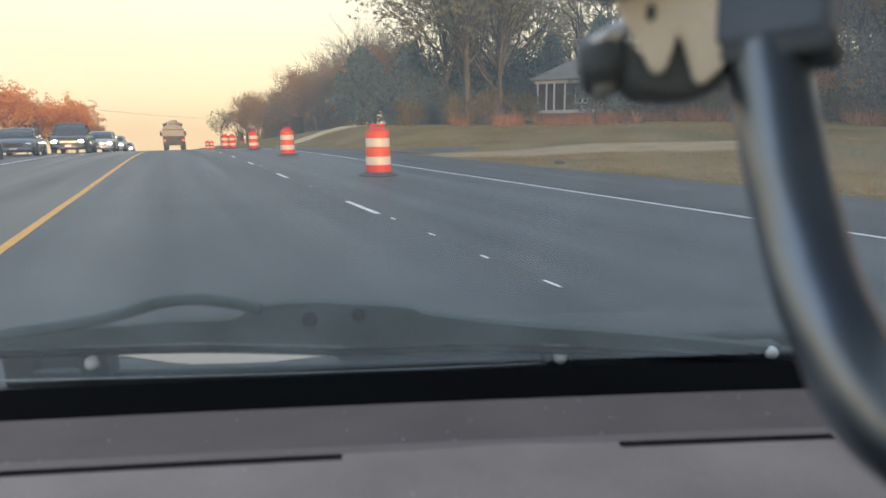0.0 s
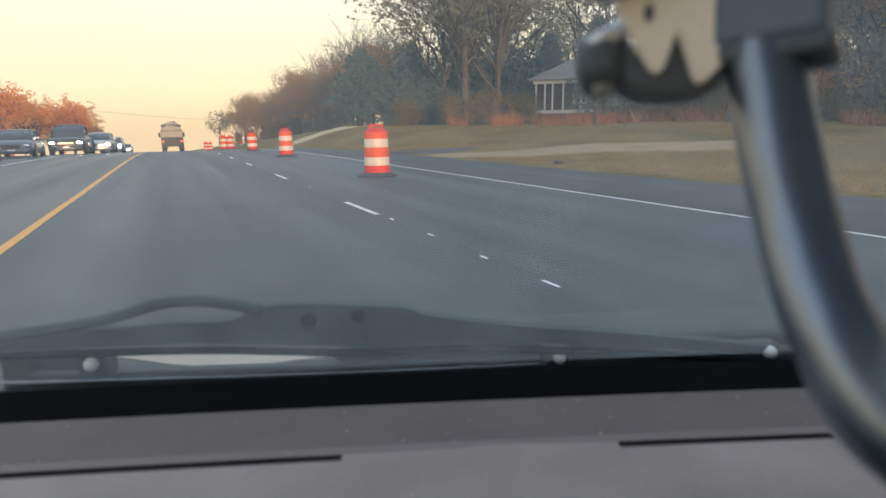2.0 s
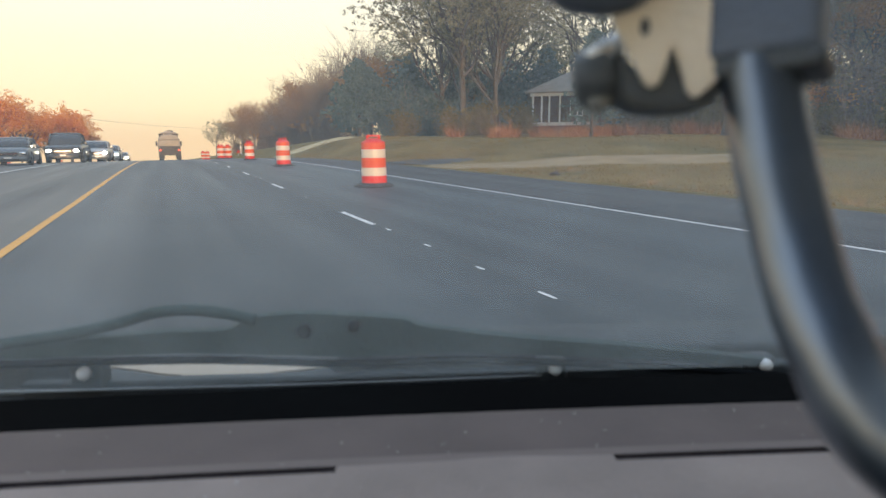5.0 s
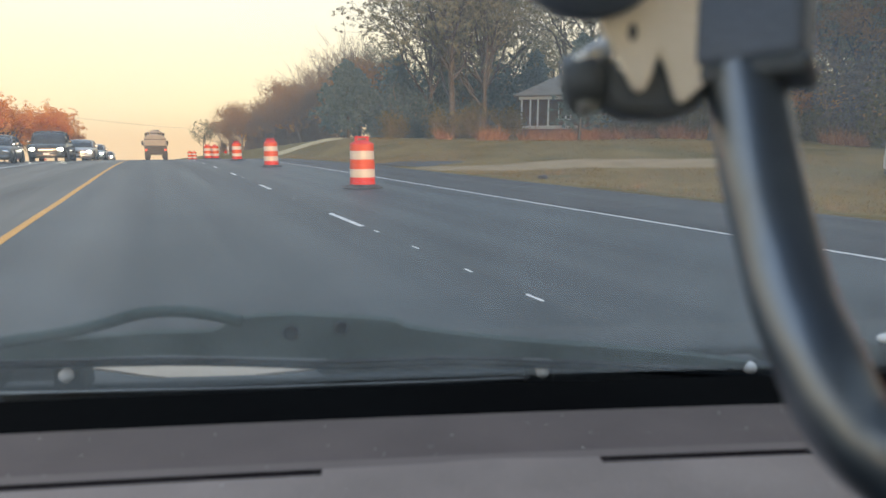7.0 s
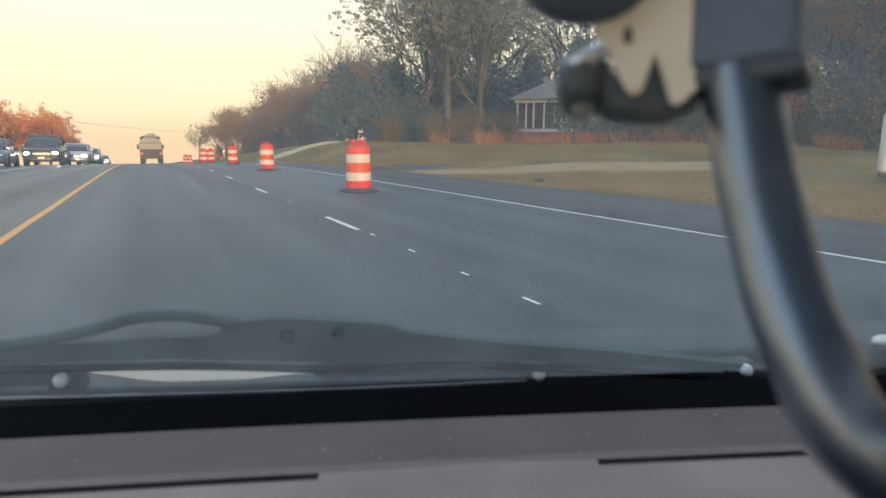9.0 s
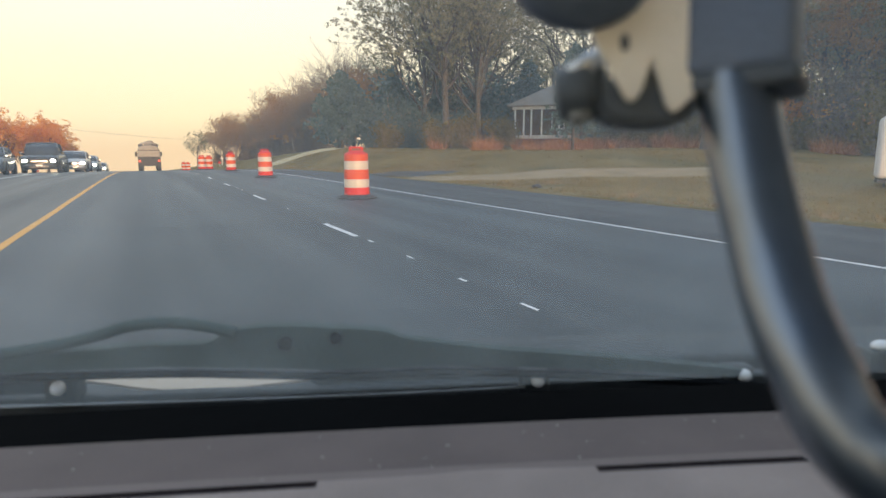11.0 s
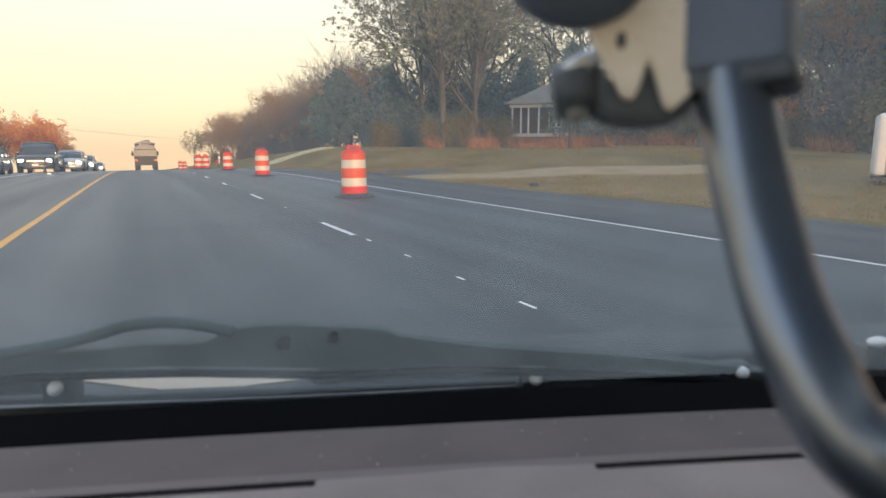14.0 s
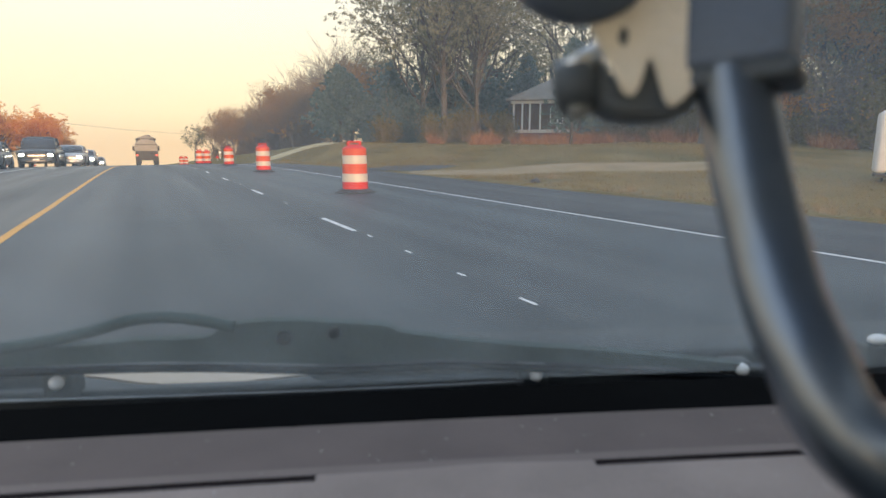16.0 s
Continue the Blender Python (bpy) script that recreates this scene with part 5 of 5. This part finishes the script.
    for s in (-1, 1):
        bm = lathe([(0.02, -0.05), (0.10, -0.03), (0.135, 0.0), (0.135, 0.10)], 18)
        bmesh.ops.transform(bm, matrix=Matrix.Translation((s * w * 0.70, 0.02, belt * 0.65)) @ pose(0, 0, 0, -90, s * 12) @ Matrix.Diagonal((1.15, 0.66, 1, 1)), verts=bm.verts)
        part("headlamp", bm, HEADLAMP if lit else CHROME, ob, "lit headlamp" if lit else "", smooth=True)
        part("mirror", boxed(s * (w + 0.08) - 0.10, s * (w + 0.08) + 0.10, cab_y0 + 0.30, cab_y0 + 0.42, belt, belt + 0.17, 0.04, 3), paint, ob, smooth=True)
        for y in (length * 0.19, length * 0.80):
            bm = lathe([(r * 1.16, -0.02), (r * 1.16, 0.02)], 24)
            bmesh.ops.transform(bm, matrix=Matrix.Translation((s * (w - 0.012), y, r)) @ pose(0, 0, 0, 0, 90), verts=bm.verts)
            part("wheel_arch", bm, RUBBER, ob)
            wheel_under(ob, s * (w - 0.10), y, r, 0.22)
    return ob


sedan = vehicle("sedan", "dark grey-blue sedan in the oncoming lane", CAR_GREY, 4.6, 1.84, 0.92, 1.46, 1.35, 1.1, 4.1, 0.33, False)
pickup = vehicle("pickup_truck", "dark pickup truck with lit headlamps in the oncoming lane", CAR_DARK, 5.6, 2.0, 1.12, 1.86, 1.5, 1.25, 3.6, 0.40, True, True)
silver = vehicle("sedan", "silver sedan with lit headlamps in the oncoming lane", CAR_SILVER, 4.6, 1.82, 0.92, 1.45, 1.35, 1.1, 4.1, 0.33, True)
hatch = vehicle("hatchback", "dull red car at the edge of the oncoming lanes", CAR_RED, 4.2, 1.80, 0.95, 1.52, 1.2, 1.0, 4.0, 0.33, False)
ROAD_CARS = [(sedan, -7.3, 36.5, 2), (pickup, -5.65, 42.0, 0), (silver, -4.5, 47.0, 0), (hatch, -7.6, 28.0, 1)]
for ob, x, y, turn in ROAD_CARS:
    ob.matrix_basis = pose(x, y + CY, -drop(y + CY), -1.2, 0, turn)
for x, y in ((-4.6, 59.0), (-5.4, 72.0), (-5.9, 97.0)):
    copy_thing(silver, pose(x, y + CY, -drop(y + CY), -2, 0, 0))


def tank_truck():
    """A vacuum tank truck seen from behind."""
    ob = empty("tank_truck", "dusty tan tank truck in the lane at the crest", "truck")
    part("chassis", boxed(-0.45, 0.45, 0.2, 8.6, 0.75, 1.05), TRUCK_DARK, ob)
    bm = bmesh.new()
    prof = [(-1.15, 1.25), (-1.22, 1.7), (-1.15, 2.5), (-0.8, 2.95), (0, 3.08), (0.8, 2.95), (1.15, 2.5), (1.22, 1.7), (1.15, 1.25), (0, 1.1)]
    rings = [[bm.verts.new((x * k, y, 2.05 + (z - 2.05) * k)) for x, z in prof] for y, k in ((0.30, 0.90), (0.42, 1.0), (5.6, 1.0), (5.75, 0.9))]
    for p, q in zip(rings, rings[1:]):
        for i in range(10):
            bm.faces.new((p[i], p[(i + 1) % 10], q[(i + 1) % 10], q[i]))
    bm.faces.new(rings[0])
    bm.faces.new(rings[-1][::-1])
    tank = part("tank", bm, TRUCK_TAN, ob, "dusty tan tank")
    part("rear_panel", boxed(-1.18, 1.18, 0.12, 0.40, 0.70, 1.62, 0.03), TRUCK_DARK, ob, "dark steel rear work panel")
    part("rear_rib", boxed(-1.1, 1.1, 0.24, 0.32, 2.38, 2.46), TRUCK_DARK, tank)
    part("rear_rib", boxed(-1.1, 1.1, 0.24, 0.32, 1.62, 1.70), TRUCK_DARK, tank)
    part("manhole", lathe([(0.34, 0.0), (0.34, 0.22), (0.26, 0.30)], 20), TRUCK_DARK, ob).matrix_basis = pose(0.1, 1.2, 3.05)
    part("hose_tray", boxed(-1.05, -0.55, 0.4, 5.2, 2.95, 3.15, 0.03), TRUCK_DARK, ob)
    part("hose_tray", boxed(0.55, 1.05, 0.4, 5.2, 2.95, 3.15, 0.03), TRUCK_DARK, ob)
    part("hose", tube(smooth_line([(-0.8, 0.4, 3.16), (-0.5, 0.5, 3.22), (0.0, 0.5, 3.20), (0.5, 0.5, 3.24), (0.85, 0.4, 3.15)], 5), 0.10, 10), TRUCK_TAN, ob, smooth=True)
    part("walkway_box", boxed(-0.45, 0.35, 0.8, 2.2, 3.05, 3.45, 0.06), TRUCK_TAN, ob)
    part("beacon_box", boxed(-0.15, 0.55, 2.6, 3.4, 3.05, 3.62, 0.08), TRUCK_DARK, ob)
    part("rear_sign", boxed(-0.7, 0.7, 0.19, 0.30, 1.95, 2.30, 0.01), TRUCK_TAN, tank)
    part("rear_valve", lathe([(0.16, 0.0), (0.18, 0.10), (0.10, 0.16)], 16), TRUCK_DARK, tank).matrix_basis = pose(0.45, 0.12, 1.45, 90)
    part("bumper", boxed(-1.2, 1.2, 0.05, 0.25, 0.62, 1.0, 0.03), TRUCK_DARK, ob)
    part("cab", boxed(-1.15, 1.15, 6.0, 8.2, 1.0, 2.95, 0.12, 3), TRUCK_TAN, ob, smooth=True)
    part("hood", boxed(-0.95, 0.95, 8.2, 9.3, 0.9, 1.9, 0.12, 3), TRUCK_TAN, ob, smooth=True)
    for s in (-1, 1):
        part("tail_lamp", boxed(s * 1.0 - 0.12, s * 1.0 + 0.12, 0.02, 0.06, 1.12, 1.30, 0.01), TAIL, ob, "lit red tail lamp")
        part("mud_flap", boxed(s * 0.9 - 0.3, s * 0.9 + 0.3, 0.28, 0.31, 0.25, 0.95), RUBBER, ob)
        part("mirror", boxed(s * 1.42 - 0.12, s * 1.42 + 0.12, 7.7, 7.8, 1.9, 2.5, 0.03), TRUCK_DARK, ob)
        part("mirror_arm", tube([(s * 1.1, 7.75, 2.2), (s * 1.4, 7.75, 2.2)], 0.025, 6), TRUCK_DARK, ob)
        for y in (1.3, 2.6, 8.3):
            wheel_under(ob, s * 0.95, y, 0.50, 0.5 if y < 5 else 0.28, GALVANISED)
    return ob


truck = tank_truck()
truck.matrix_basis = pose(0.44, 76.0 + CY, -drop(76.0 + CY), -1.88, 0, 0)

# ---------------------------------------------------------------- poles and wires


def utility_pole(x, y, tall):
    ob = empty("utility_pole", "brown wooden utility pole with crossarm and insulators", "utility pole", "utility poles", pose(x, y, ground_z(x, y) - 0.1))
    part("pole", tube([(0, 0, 0), (0, 0, tall)], [0.16, 0.10], 10), POLE_WOOD, ob, smooth=True)
    part("crossarm", boxed(-1.2, 1.2, -0.16, -0.06, tall - 0.65, tall - 0.53), POLE_WOOD, ob)
    for dx in (-1.1, -0.5, 0.5, 1.1):
        part("insulator", lathe([(0.05, 0), (0.06, 0.06), (0.03, 0.14)], 8), GALVANISED, ob).matrix_basis = pose(dx, -0.11, tall - 0.53)
    return ob


POLES = [(-27.5, 104, 11.0), (-27.0, 150, 10.5), (-28, 60, 11.0), (-28, 20, 11.0)]
for x, y, tall in POLES:
    utility_pole(x, y, tall)


def wire(name, a, b, sag, label, r=0.015):
    a, b = Vector(a), Vector(b)
    pts = []
    for i in range(25):
        t = i / 24
        p = a.lerp(b, t)
        p.z -= sag * 4 * t * (1 - t)
        pts.append(p)
    ob = part(name, tube(pts, r, 5), RUBBER, None)
    return tagged(ob, label, "cable")


wire("overhead_wire", (-18.01, 118.5, 5.68), (13.72, 153.5, 3.6), 0.5, "thin dark overhead wire crossing above the road", r=0.02)
for dx in (-1.1, 1.1):
    for (x0, y0, t0), (x1, y1, t1) in ((POLES[0], POLES[1]), (POLES[2], POLES[0]), (POLES[3], POLES[2])):
        wire("overhead_wire", (x0 + dx, y0 - 0.11, ground_z(x0, y0) + t0 - 0.45), (x1 + dx, y1 - 0.11, ground_z(x1, y1) + t1 - 0.45), 0.9, "thin dark overhead wire along the poles")

# ---------------------------------------------------------------- guardrail behind the lawn's start


def guardrail(y0, y1):
    ob = empty("guardrail", "galvanised W-beam guardrail on pale wooden posts", "guardrail")
    prof = [(0.0, 0.46), (0.0, 0.50), (0.08, 0.53), (0.08, 0.57), (0.0, 0.60), (0.0, 0.64), (0.08, 0.67), (0.08, 0.71), (0.0, 0.74), (0.0, 0.78)]
    bm = bmesh.new()
    ends = [[bm.verts.new((9.9 - dx, y, z)) for dx, z in prof] for y in (y0, y1)]
    back = [[bm.verts.new((9.904 - dx + 0.004, y, z)) for dx, z in prof] for y in (y0, y1)]
    for s in (ends, back):
        for i in range(len(prof) - 1):
            bm.faces.new((s[0][i], s[0][i + 1], s[1][i + 1], s[1][i]))
    part("rail_beam", bm, GALVANISED, ob)
    y = y0
    while y <= y1:
        post = part("post", boxed(10.03, 10.21, y - 0.08, y + 0.08, ground_z(10.1, y) - 0.3, 0.80, 0.01), WOOD_POST, ob)
        part("spacer_block", boxed(9.915, 10.03, y - 0.07, y + 0.07, 0.46, 0.78), WOOD_POST, post)
        y += 1.9
    return ob


guardrail(-134, -37)


# ---------------------------------------------------------------- things along the verge, behind and past the crest


def post_sign(x, y, turn, label, panels, tall, pole=True):
    """Flat panels on a thin post; each panel is (x0, x1, z0, z1, material)."""
    ob = empty("roadside_sign", label, "sign", m=pose(x, y, ground_z(x, y), 0, 0, turn))
    part("post", tube([(0, 0, -0.2), (0, 0, tall)], 0.045, 10), GALVANISED, ob, smooth=True)
    for x0, x1, z0, z1, mat in panels:
        panel = part("panel", boxed(x0, x1, -0.075, -0.047, z0, z1, 0.004), mat, ob)
        n = max(2, int((z1 - z0) / 0.12))
        for i in range(n):
            z = z0 + (z1 - z0) * (i + 0.5) / n
            part("text_bar", boxed(x0 + 0.08, x1 - 0.08 - 0.1 * (i % 2), -0.08, -0.073, z - 0.022, z + 0.022), SIGN_RED if mat is SIGN_WHITE else SIGN_WHITE, panel)
    return ob


post_sign(20, -4, -50, "sign post with grey and red business panels on the lawn", [(-1.3, -0.05, 1.55, 1.95, SIGN_BLACK), (-0.1, 1.2, 1.6, 1.95, SIGN_RED), (-0.2, 1.0, 2.05, 2.6, SIGN_WHITE)], 2.7)
post_sign(13.5, -38, -8, "white and red yard sign on a tall white pole", [(-0.75, 0.75, 0.7, 1.6, SIGN_WHITE)], 3.9)
post_sign(12.6, -33, -8, "low white banner sign behind the guardrail", [(-0.75, 0.75, 0.45, 0.85, SIGN_WHITE)], 0.9)


def mailbox(x, y, turn):
    ob = empty("mailbox", "grey weathered mailbox on a wooden post by the drive", "mailbox", "mailboxes", pose(x, y, ground_z(x, y), 0, 0, turn))
    part("post", boxed(-0.06, 0.06, -0.06, 0.06, -0.2, 0.95), WOOD_POST, ob)
    part("shelf", boxed(-0.15, 0.15, -0.30, 0.30, 0.95, 0.99), WOOD_POST, ob)
    bm = bmesh.new()
    prof = [(0.14 * math.cos(a), 1.13 + 0.14 * math.sin(a)) for a in [math.pi * i / 10 for i in range(11)]]
    prof = [(0.14, 0.99)] + prof + [(-0.14, 0.99)]
    ends = [[bm.verts.new((px, py, pz)) for px, pz in prof] for py in (-0.28, 0.28)]
    bm.faces.new(ends[0])
    bm.faces.new(ends[1][::-1])
    for i in range(len(prof)):
        j = (i + 1) % len(prof)
        bm.faces.new((ends[0][i], ends[0][j], ends[1][j], ends[1][i]))
    part("box", bm, GALVANISED, ob)
    part("flag", boxed(0.143, 0.155, -0.1, 0.06, 1.12, 1.18), SIGN_RED, ob)
    part("number_bar", boxed(-0.08, 0.08, -0.29, -0.282, 1.08, 1.14), SIGN_BLACK, ob)
    return ob


mailbox(10.9, 93.5, 0)
mailbox(11.6, 109, 0)
triangle = empty("warning_triangle", "small red-orange warning triangle on a stake", "warning sign", m=pose(11.0, 107.5, ground_z(11, 107.5)))
part("stake", boxed(-0.02, 0.02, -0.02, 0.02, -0.1, 0.6), WOOD_POST, triangle)
part("panel", slab([(-0.28, 0.0), (0.28, 0.0), (0.0, 0.5)], 0.02, Matrix.Translation((0, -0.03, 0.45)) @ pose(0, 0, 0, 90)), BARREL_ORANGE, triangle)
board = empty("orange_sign", "small fallen orange work sign with a thin white rod", "work sign", m=pose(9.9, 118, ground_z(9.9, 118)))
part("panel", slab([(-0.4, 0.0), (0.35, 0.05), (0.4, 0.55), (-0.3, 0.5)], 0.02, pose(0, 0, 0.02, 80)), BARREL_ORANGE, board)
part("rod", tube([(0.1, 0.1, 0), (0.12, 0.1, 1.6)], 0.02, 6), WHITE_TRIM, board)
